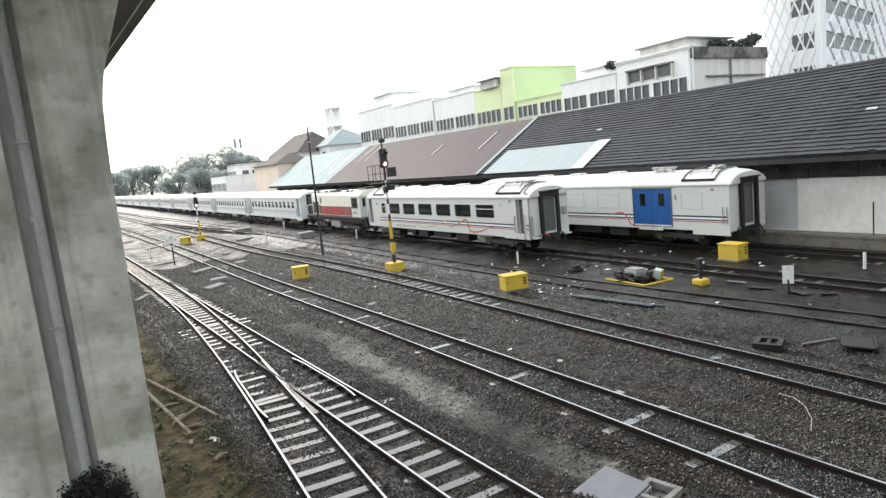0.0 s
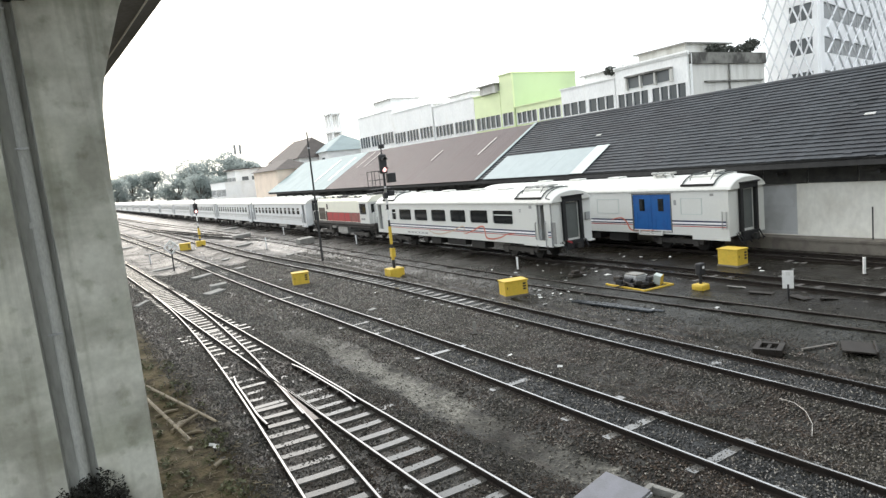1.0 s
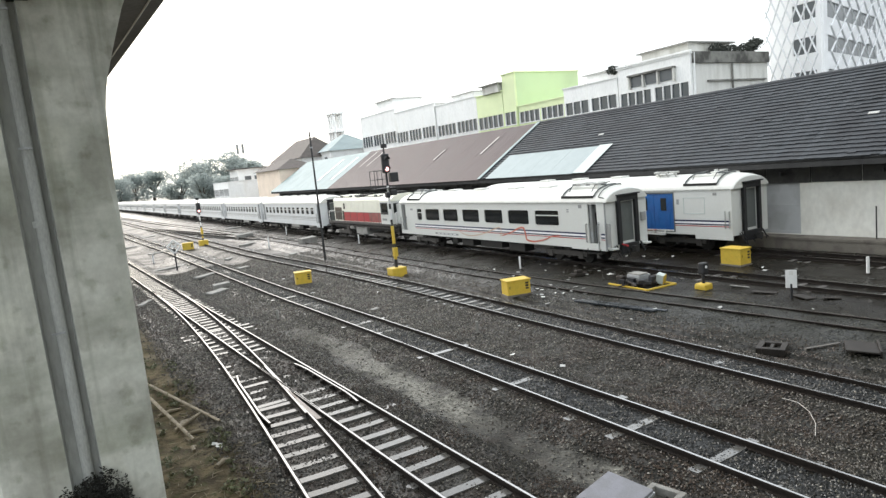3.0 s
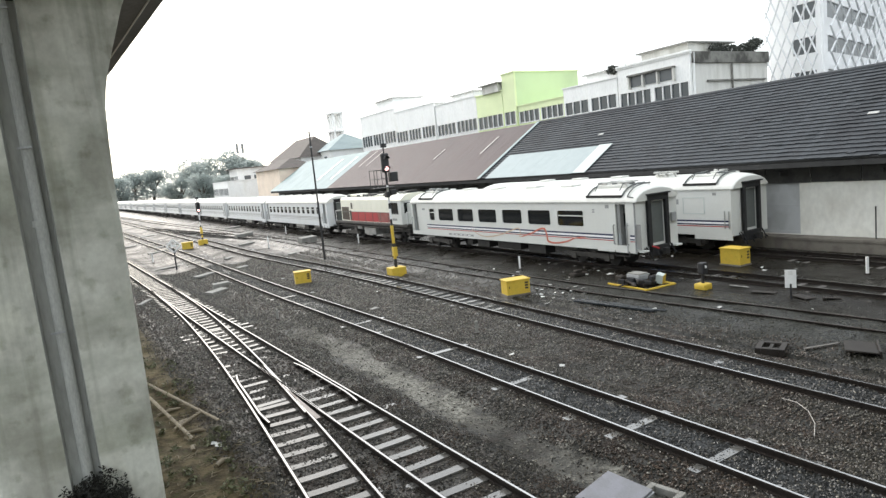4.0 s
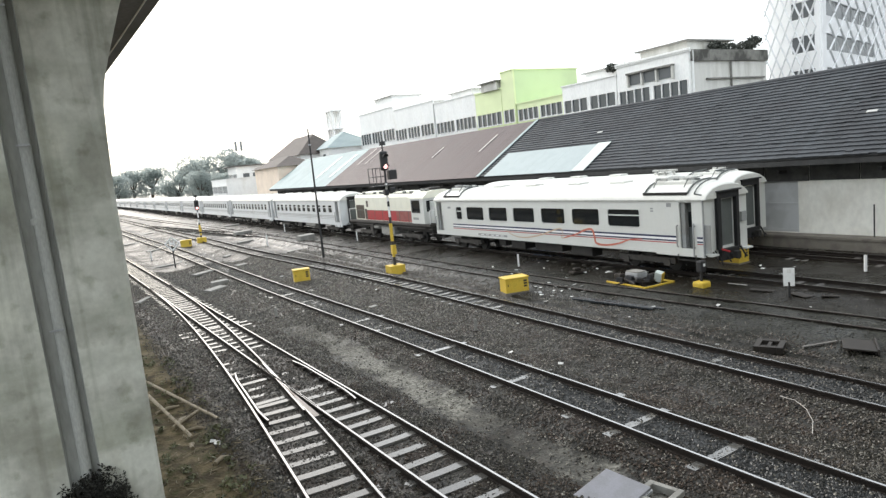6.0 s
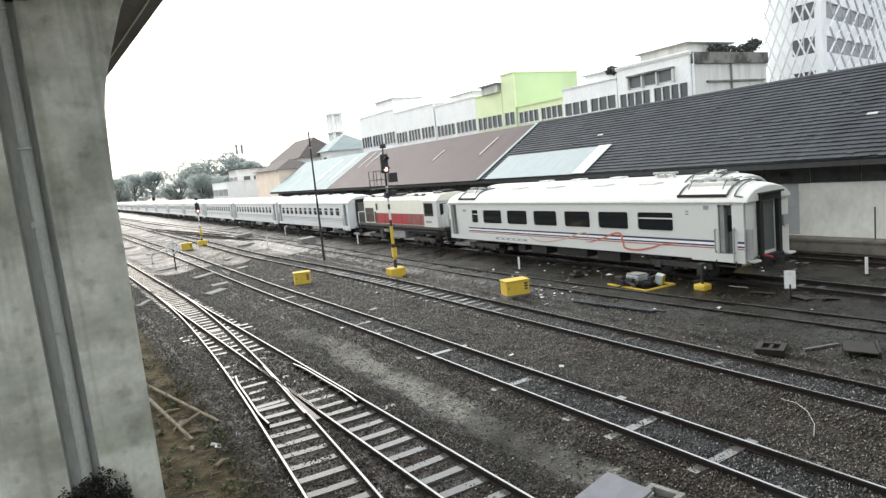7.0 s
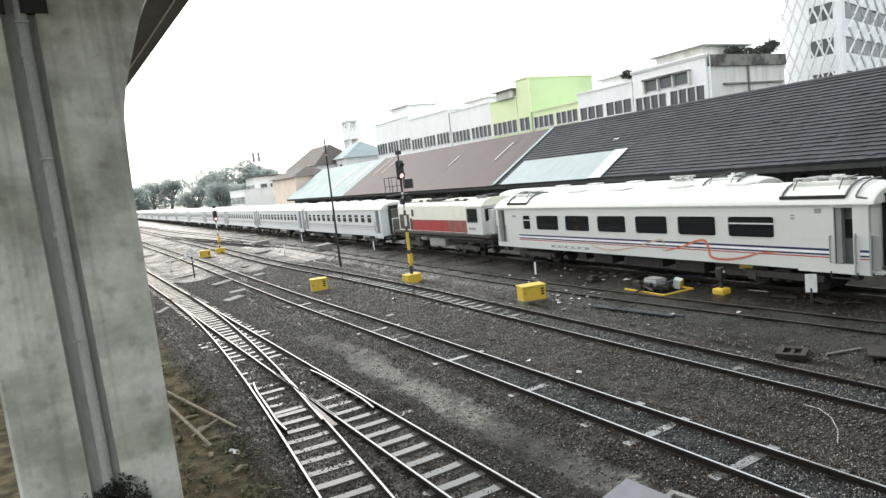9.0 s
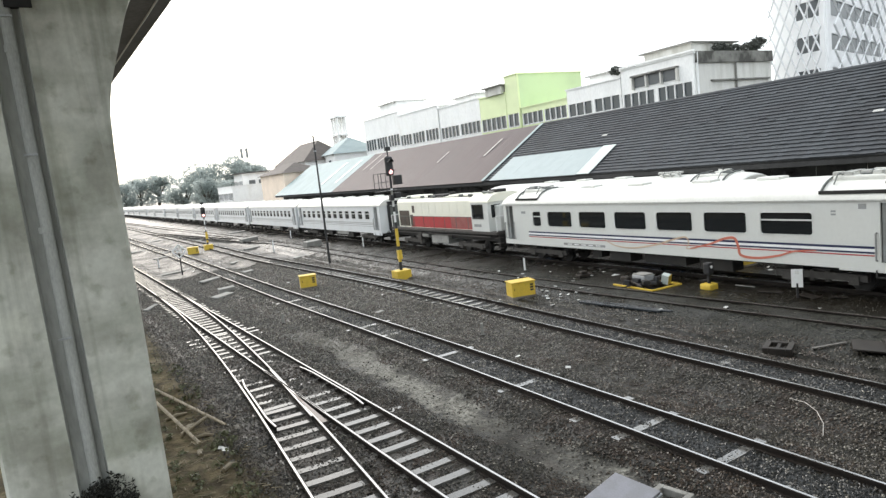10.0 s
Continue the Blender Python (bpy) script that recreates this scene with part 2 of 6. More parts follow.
M = dict(
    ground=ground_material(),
    stone=mat("ballast_stone", (0.038, 0.034, 0.0255), 0.34, spec=0.36, second=(0.034, 0.0235, 0.0165), thresh=(0.42, 0.58), var=0.35, scale=0.7, fine=60, island=0.85, bump=0.3),
    stone_dull=mat("earthy_stone", (0.05, 0.047, 0.038), 0.5, spec=0.35, var=0.35, scale=8, fine=60, island=0.7, bump=0.3),
    stone_pale=mat("pale_ballast_stone", (0.155, 0.145, 0.122), 0.4, spec=0.35, var=0.35, scale=8, fine=60, island=0.6, bump=0.3),
    stone_blue=mat("blue_grey_ballast_stone", (0.026, 0.027, 0.027), 0.3, spec=0.4, var=0.35, scale=8, fine=60, island=0.85, bump=0.3),
    rail_head=mat("polished_rail", (0.42, 0.415, 0.41), 0.17, 1.0, var=0.15, scale=2, bump=0.05, rvar=0.08),
    rail_rust=mat("rusty_rail", (0.021, 0.016, 0.013), 0.75, 0.0, spec=0.2, var=0.4, scale=4, second=(0.014, 0.0115, 0.01)),
    rail_dull=mat("dull_rail_head", (0.2, 0.18, 0.17), 0.42, 0.8, var=0.3, scale=2, second=(0.08, 0.06, 0.05)),
    sleeper=mat("wet_concrete_sleeper", (0.135, 0.132, 0.125), 0.1, spec=0.9, var=0.3, scale=5, fine=50, bump=0.02, second=(0.1, 0.096, 0.088), random_obj=0.25, rvar=0.06),
    sleeper_dark=mat("dark_timber_sleeper", (0.13, 0.12, 0.11), 0.6, var=0.4, scale=5, second=(0.07, 0.065, 0.06), random_obj=0.35),
    concrete=cast_concrete(),
    concrete_dark=mat("recess_shade_concrete", (0.38, 0.39, 0.365), 0.75, var=0.2, scale=1.2, fine=14, bump=0.12, second=(0.3, 0.31, 0.29), stretch=(1, 1, 0.25)),
    pipe=mat("grey_plastic_pipe", (0.34, 0.35, 0.33), 0.7, var=0.2, scale=2, stretch=(1, 1, 0.3)),
    soffit=mat("dark_soffit", (0.2, 0.2, 0.205), 0.85, var=0.2, scale=0.6, fine=8),
    coach=mat("white_coach_paint", (0.62, 0.63, 0.605), 0.35, var=0.03, scale=0.6, fine=9, bump=0.02, second=(0.57, 0.57, 0.54), stretch=(1, 1, 0.8), thresh=(0.45, 0.8)),
    coach_roof=mat("white_roof_paint", (0.63, 0.63, 0.595), 0.45, var=0.06, scale=0.7, fine=10, bump=0.04, second=(0.53, 0.525, 0.485), thresh=(0.55, 0.8)),
    coach_grey=mat("silver_coach_paint", (0.62, 0.64, 0.65), 0.35, var=0.08, scale=1.0, bump=0.03, second=(0.5, 0.5, 0.5), thresh=(0.5, 0.8)),
    gutter=mat("grimy_gutter", (0.42, 0.42, 0.4), 0.5, var=0.25, scale=3),
    navy=mat("navy_stripe", (0.012, 0.018, 0.065), 0.35, var=0.1),
    white=mat("white_stripe", (0.8, 0.8, 0.8), 0.35, var=0.05),
    red=mat("red_paint", (0.42, 0.022, 0.03), 0.5, var=0.12, scale=2, second=(0.32, 0.03, 0.03)),
    redworn=mat("worn_red_paint", (0.3, 0.07, 0.065), 0.6, var=0.2, scale=2, second=(0.26, 0.09, 0.08), thresh=(0.3, 0.7)),
    orange=mat("orange_ribbon", (0.5, 0.15, 0.1), 0.4, var=0.08),
    tan=mat("tan_ribbon", (0.5, 0.38, 0.28), 0.4, var=0.08),
    blue=mat("blue_door_paint", (0.012, 0.1, 0.32), 0.38, var=0.15, scale=2, second=(0.012, 0.075, 0.25)),
    window=glass("tinted_window", (0.012, 0.014, 0.015), 0.06),
    rubber=mat("black_rubber", (0.012, 0.012, 0.013), 0.7, var=0.3),
    interior=mat("vestibule_lining", (0.2, 0.2, 0.19), 0.6, var=0.2),
    steel=mat("brushed_steel", (0.45, 0.46, 0.46), 0.35, 0.9, var=0.2),
    under=mat("oily_underframe", (0.016, 0.015, 0.014), 0.75, 0.0, var=0.4, scale=3),
    bogie=mat("dusty_bogie", (0.05, 0.046, 0.042), 0.7, 0.1, var=0.4, scale=4),
    cream=mat("cream_loco_paint", (0.8, 0.79, 0.68), 0.4, var=0.08, scale=1.5, second=(0.72, 0.7, 0.58), thresh=(0.5, 0.8)),
    louvre=mat("brown_louvre", (0.07, 0.052, 0.038), 0.6, var=0.3),
    tankgrey=mat("pale_fuel_tank", (0.26, 0.26, 0.245), 0.5, var=0.25, scale=3),
    slate=mat("dark_roof_tile", (0.042, 0.048, 0.055), 0.7, var=0.25, scale=0.5, fine=9, second=(0.028, 0.031, 0.036), island=0.14, bump=0.3),
    redroof=mat("rusty_red_metal_roof", (0.088, 0.063, 0.062), 0.6, 0.1, var=0.16, scale=0.5, fine=6, second=(0.076, 0.058, 0.057), random_obj=0.04, stretch=(0.5, 1.5, 0.5)),
    skylight=mat("pale_translucent_sheet", (0.42, 0.38, 0.36), 0.5, var=0.15, scale=1),
    paleroof=mat("pale_green_metal_roof", (0.33, 0.39, 0.39), 0.75, 0.0, var=0.1, scale=0.6, fine=6, second=(0.27, 0.32, 0.32), stretch=(0.5, 1.5, 0.5)),
    sheetlight=mat("whitish_green_sheet", (0.52, 0.57, 0.55), 0.7, var=0.08, scale=0.8, second=(0.45, 0.5, 0.48)),
    sheetpale=mat("pale_green_sheet", (0.33, 0.38, 0.385), 0.7, 0.0, var=0.08, scale=0.8, second=(0.29, 0.335, 0.34)),
    whitewall=mat("stained_white_plaster", (0.86, 0.86, 0.84), 0.85, var=0.1, scale=0.6, fine=8, second=(0.68, 0.67, 0.63), stretch=(1, 1, 0.35), thresh=(0.55, 0.8)),
    shedwall=mat("limewashed_wall", (0.78, 0.77, 0.71), 0.9, var=0.1, scale=0.5, fine=5, bump=0.05, second=(0.5, 0.48, 0.42), stretch=(1, 1, 0.7), thresh=(0.52, 0.75)),
    platform=mat("dirty_platform_edge", (0.2, 0.18, 0.15), 0.85, var=0.3, scale=1.5, second=(0.12, 0.105, 0.09)),
    doorgrey=mat("grey_steel_door", (0.3, 0.31, 0.31), 0.55, var=0.15, scale=1.5, second=(0.24, 0.24, 0.23)),
    doorpale=mat("pale_grey_steel_door", (0.5, 0.515, 0.52), 0.6, var=0.1, scale=1.2, second=(0.4, 0.41, 0.41)),
    doordark=mat("dark_gear_and_door_shade", (0.1, 0.11, 0.105), 0.5, var=0.15, scale=2),
    eaveshade=mat("eave_shade_boarding", (0.055, 0.054, 0.05), 0.9, var=0.4, scale=1.5, second=(0.025, 0.025, 0.024), random_obj=0.3),
    darkwood=mat("dark_eave_timber", (0.03, 0.03, 0.03), 0.8, var=0.3),
    yellow=mat("yellow_paint", (0.6, 0.42, 0.05), 0.5, var=0.15, scale=3, fine=25, second=(0.5, 0.32, 0.03), thresh=(0.5, 0.8)),
    black=mat("black_paint", (0.02, 0.02, 0.022), 0.5, var=0.3),
    signwhite=mat("white_enamel", (0.75, 0.75, 0.74), 0.4, var=0.08, scale=6),
    greymetal=mat("galvanised_grey", (0.36, 0.37, 0.38), 0.5, 0.3, var=0.2, scale=4),
    plate=mat("grey_lilac_panel", (0.2, 0.2, 0.225), 0.4, var=0.12, scale=3, second=(0.16, 0.16, 0.175)),
    wetsteel=mat("wet_blued_steel", (0.035, 0.04, 0.045), 0.25, 0.4, var=0.3, scale=3, rvar=0.1),
    rustplate=mat("rusted_plate", (0.026, 0.021, 0.017), 0.55, 0.3, var=0.35, scale=3),
    bamboo=mat("weathered_bamboo", (0.19, 0.155, 0.1), 0.6, var=0.25, scale=5, stretch=(1, 1, 1)),
    slab=mat("grey_broken_concrete", (0.26, 0.255, 0.235), 0.75, var=0.2, scale=3, second=(0.18, 0.175, 0.16)),
    litter=mat("pale_litter", (0.5, 0.5, 0.48), 0.6, var=0.2, scale=6, island=0.4),
    weed=mat("weed_leaf", (0.085, 0.09, 0.042), 0.6, var=0.3, scale=10, island=0.4),
    moss=mat("black_moss", (0.018, 0.018, 0.014), 0.85, var=0.5, scale=10, island=0.4),
    # Far foliage paled towards grey: distance haze is put into the colour
    leaf=mat("haze_paled_leaf", (0.12, 0.135, 0.128), 0.8, var=0.3, scale=1, island=0.45),
    shrub=mat("dark_shrub_leaf", (0.05, 0.055, 0.045), 0.8, var=0.3, scale=4, island=0.45),
    bark=mat("tree_bark", (0.11, 0.09, 0.07), 0.85, var=0.3, scale=4),
    # Lime green washed out here: sky glare is put into its colour
    lime=mat("glare_paled_lime_plaster", (0.57, 0.7, 0.42), 0.8, var=0.06, scale=0.5, second=(0.53, 0.66, 0.4), thresh=(0.5, 0.8)),
    limepale=mat("pale_yellow_green_plaster", (0.74, 0.82, 0.5), 0.8, var=0.06, scale=0.5),
    # Peach lightened and greyed, with haze put into the base colour
    peach=mat("haze_paled_peach_plaster", (0.8, 0.67, 0.55), 0.85, var=0.1, scale=0.6),
    brownroof=mat("brown_tile_roof", (0.1, 0.085, 0.076), 0.8, var=0.2, scale=1.5, fine=14),
    darkpane=glass("dark_pane", (0.05, 0.06, 0.065), 0.12),
    greypane=glass("grey_pane", (0.1, 0.11, 0.115), 0.3),
    stainwall=mat("mouldy_wall", (0.7, 0.69, 0.65), 0.9, var=0.15, scale=0.8, second=(0.36, 0.35, 0.31), stretch=(1.2, 1, 0.22), thresh=(0.42, 0.7)),
    mould=mat("mouldy_parapet", (0.27, 0.265, 0.24), 0.9, var=0.4, scale=0.9, second=(0.06, 0.058, 0.052), stretch=(1, 1, 0.8), thresh=(0.4, 0.6)),
    towerwhite=mat("tower_white_cladding", (0.9, 0.9, 0.9), 0.7, var=0.05, scale=0.5),
    towergrey=mat("tower_grey_rib", (0.66, 0.67, 0.68), 0.6, var=0.08),
    wire=mat("pale_cable", (0.4, 0.38, 0.35), 0.6, var=0.2),
)
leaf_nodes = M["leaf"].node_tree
# Translucence set bright as well, to carry the same painted haze
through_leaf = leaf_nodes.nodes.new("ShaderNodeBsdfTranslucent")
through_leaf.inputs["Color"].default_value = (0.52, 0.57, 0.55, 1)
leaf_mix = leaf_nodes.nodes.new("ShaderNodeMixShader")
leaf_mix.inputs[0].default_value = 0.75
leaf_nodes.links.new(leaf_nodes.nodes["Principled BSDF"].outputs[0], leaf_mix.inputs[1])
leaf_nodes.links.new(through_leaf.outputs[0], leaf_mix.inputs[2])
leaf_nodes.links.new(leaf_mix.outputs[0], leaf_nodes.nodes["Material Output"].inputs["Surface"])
M["lamp_red"] = glow("red_signal_lens", (1.0, 0.5, 0.48), 2.5)
M["lamp_white"] = glow("white_signal_lens", (1.0, 0.75, 0.72), 4.0)


# ---------------------------------------------------------------- mesh helpers
def part(name, bm, material, parent=None, label=""):
    me = bpy.data.meshes.new(name)
    bm.to_mesh(me)
    bm.free()
    for mm in material if isinstance(material, (list, tuple)) else (material,):
        me.materials.append(mm)
    ob = new(name, me)
    if parent is not None:
        ob.parent = parent
    if label:
        ob["label"] = label
    return ob


def thing(name, label, category, loc=(0, 0, 0), rz=0.0, group="", kind=""):
    ob = new(name)
    ob.empty_display_size = 0.2
    ob.matrix_basis = pose(*loc, 0, 0, rz)
    return tagged(ob, label, category, group, kind)


def add_box(bm, lo, hi, bevel=0.0, m=None, mi=0):
    x0, y0, z0 = lo
    x1, y1, z1 = hi
    mat4 = Matrix.LocRotScale(((x0 + x1) / 2, (y0 + y1) / 2, (z0 + z1) / 2), None, (abs(x1 - x0), abs(y1 - y0), abs(z1 - z0)))
    r = bmesh.ops.create_cube(bm, size=1, matrix=mat4)
    vs = r["verts"]
    if mi:
        for f in {f for v in vs for f in v.link_faces}:
            f.material_index = mi
    if bevel:
        es = list({e for v in vs for e in v.link_edges})
        g = bmesh.ops.bevel(bm, geom=es, offset=bevel, segments=2, affect="EDGES", profile=0.6)
        vs = list({v for f in g["faces"] for v in f.verts} | {v for v in vs if v.is_valid})
    if m is not None:
        bmesh.ops.transform(bm, matrix=m, verts=vs)
    return vs


def box(lo, hi, bevel=0.0, m=None):
    bm = bmesh.new()
    add_box(bm, lo, hi, bevel, m)
    return bm


def add_rod(bm, a, b, r, r2=None, seg=8):
    a, b = Vector(a), Vector(b)
    q = (b - a).to_track_quat("Z", "Y")
    mat4 = Matrix.LocRotScale((a + b) / 2, q, None)
    bmesh.ops.create_cone(bm, cap_ends=True, segments=seg, radius1=r, radius2=r if r2 is None else r2, depth=(b - a).length, matrix=mat4)


def rod(a, b, r, r2=None, seg=8):
    bm = bmesh.new()
    add_rod(bm, a, b, r, r2, seg)
    return bm


def add_tube(bm, pts, r, seg=6):
    for a, b in zip(pts, pts[1:]):
        add_rod(bm, a, b, r, seg=seg)


def add_prism(bm, profile, y0, y1, cap=True, smooth=False):
    """Extrude a closed outline of (x, z) pairs from y0 to y1."""
    a = [bm.verts.new((x, y0, z)) for x, z in profile]
    b = [bm.verts.new((x, y1, z)) for x, z in profile]
    k = len(a)
    for i in range(k):
        f = bm.faces.new((a[i], a[(i + 1) % k], b[(i + 1) % k], b[i]))
        f.smooth = smooth
    if cap:
        bm.faces.new(a[::-1])
        bm.faces.new(b)
    bmesh.ops.recalc_face_normals(bm, faces=bm.faces)


def prism(profile, y0, y1):
    bm = bmesh.new()
    add_prism(bm, profile, y0, y1)
    return bm


def wall_panel(bm, lo, hi, holes, axis="x"):
    """A slab with rectangular holes. axis x: the slab lies in y-z; axis y: in x-z. holes: (u0, u1, z0, z1)."""
    ui = 1 if axis == "x" else 0
    wi = 1 - ui
    us = sorted({lo[ui], hi[ui], *[u for h in holes for u in h[:2] if lo[ui] < u < hi[ui]]})
    zs = sorted({lo[2], hi[2], *[z for h in holes for z in h[2:] if lo[2] < z < hi[2]]})
    solid = {(i, k) for i in range(len(us) - 1) for k in range(len(zs) - 1)
             if not any(h[0] < (us[i] + us[i + 1]) / 2 < h[1] and h[2] < (zs[k] + zs[k + 1]) / 2 < h[3] for h in holes)}
    made = {}

    def vert(i, k, side):
        if (i, k, side) not in made:
            c = [0.0, 0.0, zs[k]]
            c[ui], c[wi] = us[i], (lo, hi)[side][wi]
            made[i, k, side] = bm.verts.new(c)
        return made[i, k, side]

    faces = []
    for i, k in solid:
        for side in (0, 1):
            faces.append(bm.faces.new([vert(a, b, side) for a, b in ((i, k), (i + 1, k), (i + 1, k + 1), (i, k + 1))]))
        for di, dk, a, b in ((-1, 0, (i, k), (i, k + 1)), (1, 0, (i + 1, k), (i + 1, k + 1)), (0, -1, (i, k), (i + 1, k)), (0, 1, (i, k + 1), (i + 1, k + 1))):
            if (i + di, k + dk) not in solid:
                faces.append(bm.faces.new((vert(*a, 0), vert(*b, 0), vert(*b, 1), vert(*a, 1))))
    bmesh.ops.recalc_face_normals(bm, faces=faces)


def interp(points, y):
    if y <= points[0][0]:
        return points[0][1]
    for (y0, x0), (y1, x1) in zip(points, points[1:]):
        if y <= y1:
            k = (y - y0) / (y1 - y0)
            return x0 + (x1 - x0) * k
    return points[-1][1]


def smooth_line(points, y):
    return sum(interp(points, y + d) for d in (-3, -1.5, 0, 1.5, 3)) / 5


# ---------------------------------------------------------------- the tracks' lines: (y, centre x)
MAIN = [(-12, 5.783), (8, 5.167), (60, 3.565), (120, 1.7), (160, 0.6)]
DIVERGE = [(-12, 1.3), (8, 3.21), (10.6, 3.4), (14, 3.64), (18, 3.93), (25, 4.24), (32, 4.36), (40, 4.18)]
LINE_B = [(-12, 9.4), (6, 9.22), (11, 9.12), (19, 9.0), (31, 8.62), (43, 8.47), (66, 8.2), (85, 7.65), (107, 7.2), (200, 5.4)]
LINE_C = [(-12, 13.2), (6, 13.2), (20, 13.25), (28, 13.27), (36, 13.0), (45, 12.5), (52, 12.25), (75, 12.2), (123, 11.5), (200, 10.6)]
LINE_D = [(-12, 20.0), (8.5, 18.1), (13, 17.75), (17, 17.3), (26, 16.95), (36, 16.9), (70, 17.0), (96, 16.2), (200, 13.4)]
LINE_X = [(52, 17.05), (62, 16.9), (75, 15.6), (100, 12.9), (112, 11.8), (125, 11.47)]
LINE_E = [(-60, 21.93), (460, 21.93)]
LINE_G = [(-60, 27.03), (150, 27.03), (240, 23.6)]
GAUGE = 0.5335
ALL_LINES = (MAIN, DIVERGE, LINE_B, LINE_C, LINE_D, LINE_E, LINE_G)


def ground_height(x, y):
    """Ballast shoulders under the tracks, hollows between them."""
    base = -0.30
    if x < 2.6:
        base = -0.27
    near = 9.0
    for line in ALL_LINES:
        if line is DIVERGE and y > 40:
            continue
        near = min(near, abs(x - interp(line, y)))
    k = min(1, max(0, (1.75 - near) / 0.8))
    h = base + (0.155) * k * k * (3 - 2 * k)
    if x > 15:
        h = max(h, -0.2)
        d = abs(x - interp(LINE_D, y))
        if d < 1.2:
            h = max(h, -0.065 - 0.13 * max(0, (d - 0.75) / 0.45))
    if 2.2 < x < 8.5 and y < 26:
        a, b = interp(MAIN, y), interp(DIVERGE, y)
        out = min(abs(x - a), abs(x - b)) - GAUGE
        lump = 0.5 + 0.5 * noise.noise((x * 1.4, y * 1.4, 9))
        if out > 0:
            h += 0.062 * min(1, out / 0.16) * (0.45 + 0.8 * lump) * max(0, min(1, (1.5 - out) / 0.7)) * min(1, (26 - y) / 3)
        elif 16 < y < 23:
            h += 0.05 * min(1, (y - 16) / 1.5, (23 - y) / 2) * lump * min(1, -out / 0.2)
    if y < 60 and -12 < x < 40:
        h += (0.035 * noise.noise((x * 0.7, y * 0.7, 0)) + 0.018 * noise.noise((x * 2.6, y * 2.6, 4))) * max(0.0, min(1.0, (58 - y) / 32))
    return h


def ground():
    def axis(lo, hi, step, far):
        inner = list(np.arange(lo, hi + step / 2, step))
        left = [lo - d for d in (2, 6, 15, 40, 100, 300, far)][::-1]
        right = [hi + d for d in (2, 6, 15, 40, 100, 300, far)]
        return left + inner + right
    xs = axis(-4, 28, 0.22, 2000)
    ys = axis(-2, 60, 0.4, 2500)
    verts, faces = [], []
    for y in ys:
        for x in xs:
            verts.append((x, y, ground_height(x, y)))
    w = len(xs)
    for j in range(len(ys) - 1):
        for i in range(w - 1):
            a = j * w + i
            faces.append((a, a + 1, a + w + 1, a + w))
    me = bpy.data.meshes.new("ground")
    me.from_pydata(verts, [], faces)
    me.polygons.foreach_set("use_smooth", [True] * len(faces))
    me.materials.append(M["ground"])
    return tagged(new("ground", me), "wet dark gravel yard with brown soil and pale silt", "ground", kind="structure")


def scatter(name, label, count, region, size, material, density, flat=0.7, seed=1, sink=0.3):
    """Loose stones as one mesh of small broken octahedra."""
    rng = np.random.default_rng(seed)
    x0, x1, y0, y1 = region
    verts, faces = [], []
    unit = np.array([(1, 0, 0), (0, 1, 0), (-1, 0, 0), (0, -1, 0), (0, 0, 1), (0, 0, -1)], float)
    tri = [(0, 1, 4), (1, 2, 4), (2, 3, 4), (3, 0, 4), (1, 0, 5), (2, 1, 5), (3, 2, 5), (0, 3, 5)]
    made = 0
    while made < count:
        x = rng.uniform(x0, x1)
        y = y0 + (y1 - y0) * rng.random() ** 1.6
        if rng.random() > density(x, y):
            continue
        s = size * rng.uniform(0.5, 1.25) * (1 + max(0, y - 12) * 0.012)
        q = unit * rng.uniform(0.6, 1.1, (6, 1)) * s * np.array([1, rng.uniform(0.6, 1), flat])
        a = rng.uniform(0, 6.28)
        c, d = math.cos(a), math.sin(a)
        tilt = rng.uniform(-0.5, 0.5)
        q = np.stack([q[:, 0] * c - q[:, 1] * d, q[:, 0] * d + q[:, 1] * c, q[:, 2] + q[:, 0] * tilt], 1)
        q += (x, y, ground_height(x, y) + s * flat * sink)
        k = len(verts)
        verts += [tuple(v) for v in q]
        faces += [(k + i, k + j, k + m) for i, j, m in tri]
        made += 1
    me = bpy.data.meshes.new(name)
    me.from_pydata(verts, [], faces)
    me.materials.append(material)
    return tagged(new(name, me), label, "gravel", kind="stuff")


RAIL = [(-0.021, 0.0), (0.021, 0.0), (0.035, -0.007), (0.036, -0.03), (0.01, -0.042), (0.01, -0.115), (0.055, -0.13), (0.055, -0.142), (-0.055, -0.142), (-0.055, -0.13),
        (-0.01, -0.115), (-0.01, -0.042), (-0.036, -0.03), (-0.035, -0.007)]


def rail_mesh(line, side, y0, y1, step=1.5, flare=None):
    """One rail swept along a track's line; the head's top face takes the second material."""
    bm = bmesh.new()
    n = max(2, int((y1 - y0) / step))
    rings = []
    for i in range(n + 1):
        y = y0 + (y1 - y0) * i / n
        x = smooth_line(line, y) + side
        if flare:
            x += flare(y)
        rings.append([bm.verts.new((x + px, y, pz)) for px, pz in RAIL])
    k = len(RAIL)
    for a, b in zip(rings, rings[1:]):
        for i in range(k):
            f = bm.faces.new((a[i], a[(i + 1) % k], b[(i + 1) % k], b[i]))
            if i == 0:
                f.material_index = 1
    bm.faces.new(rings[0])
    bm.faces.new(rings[-1][::-1])
    bmesh.ops.recalc_face_normals(bm, faces=bm.faces)
    return bm


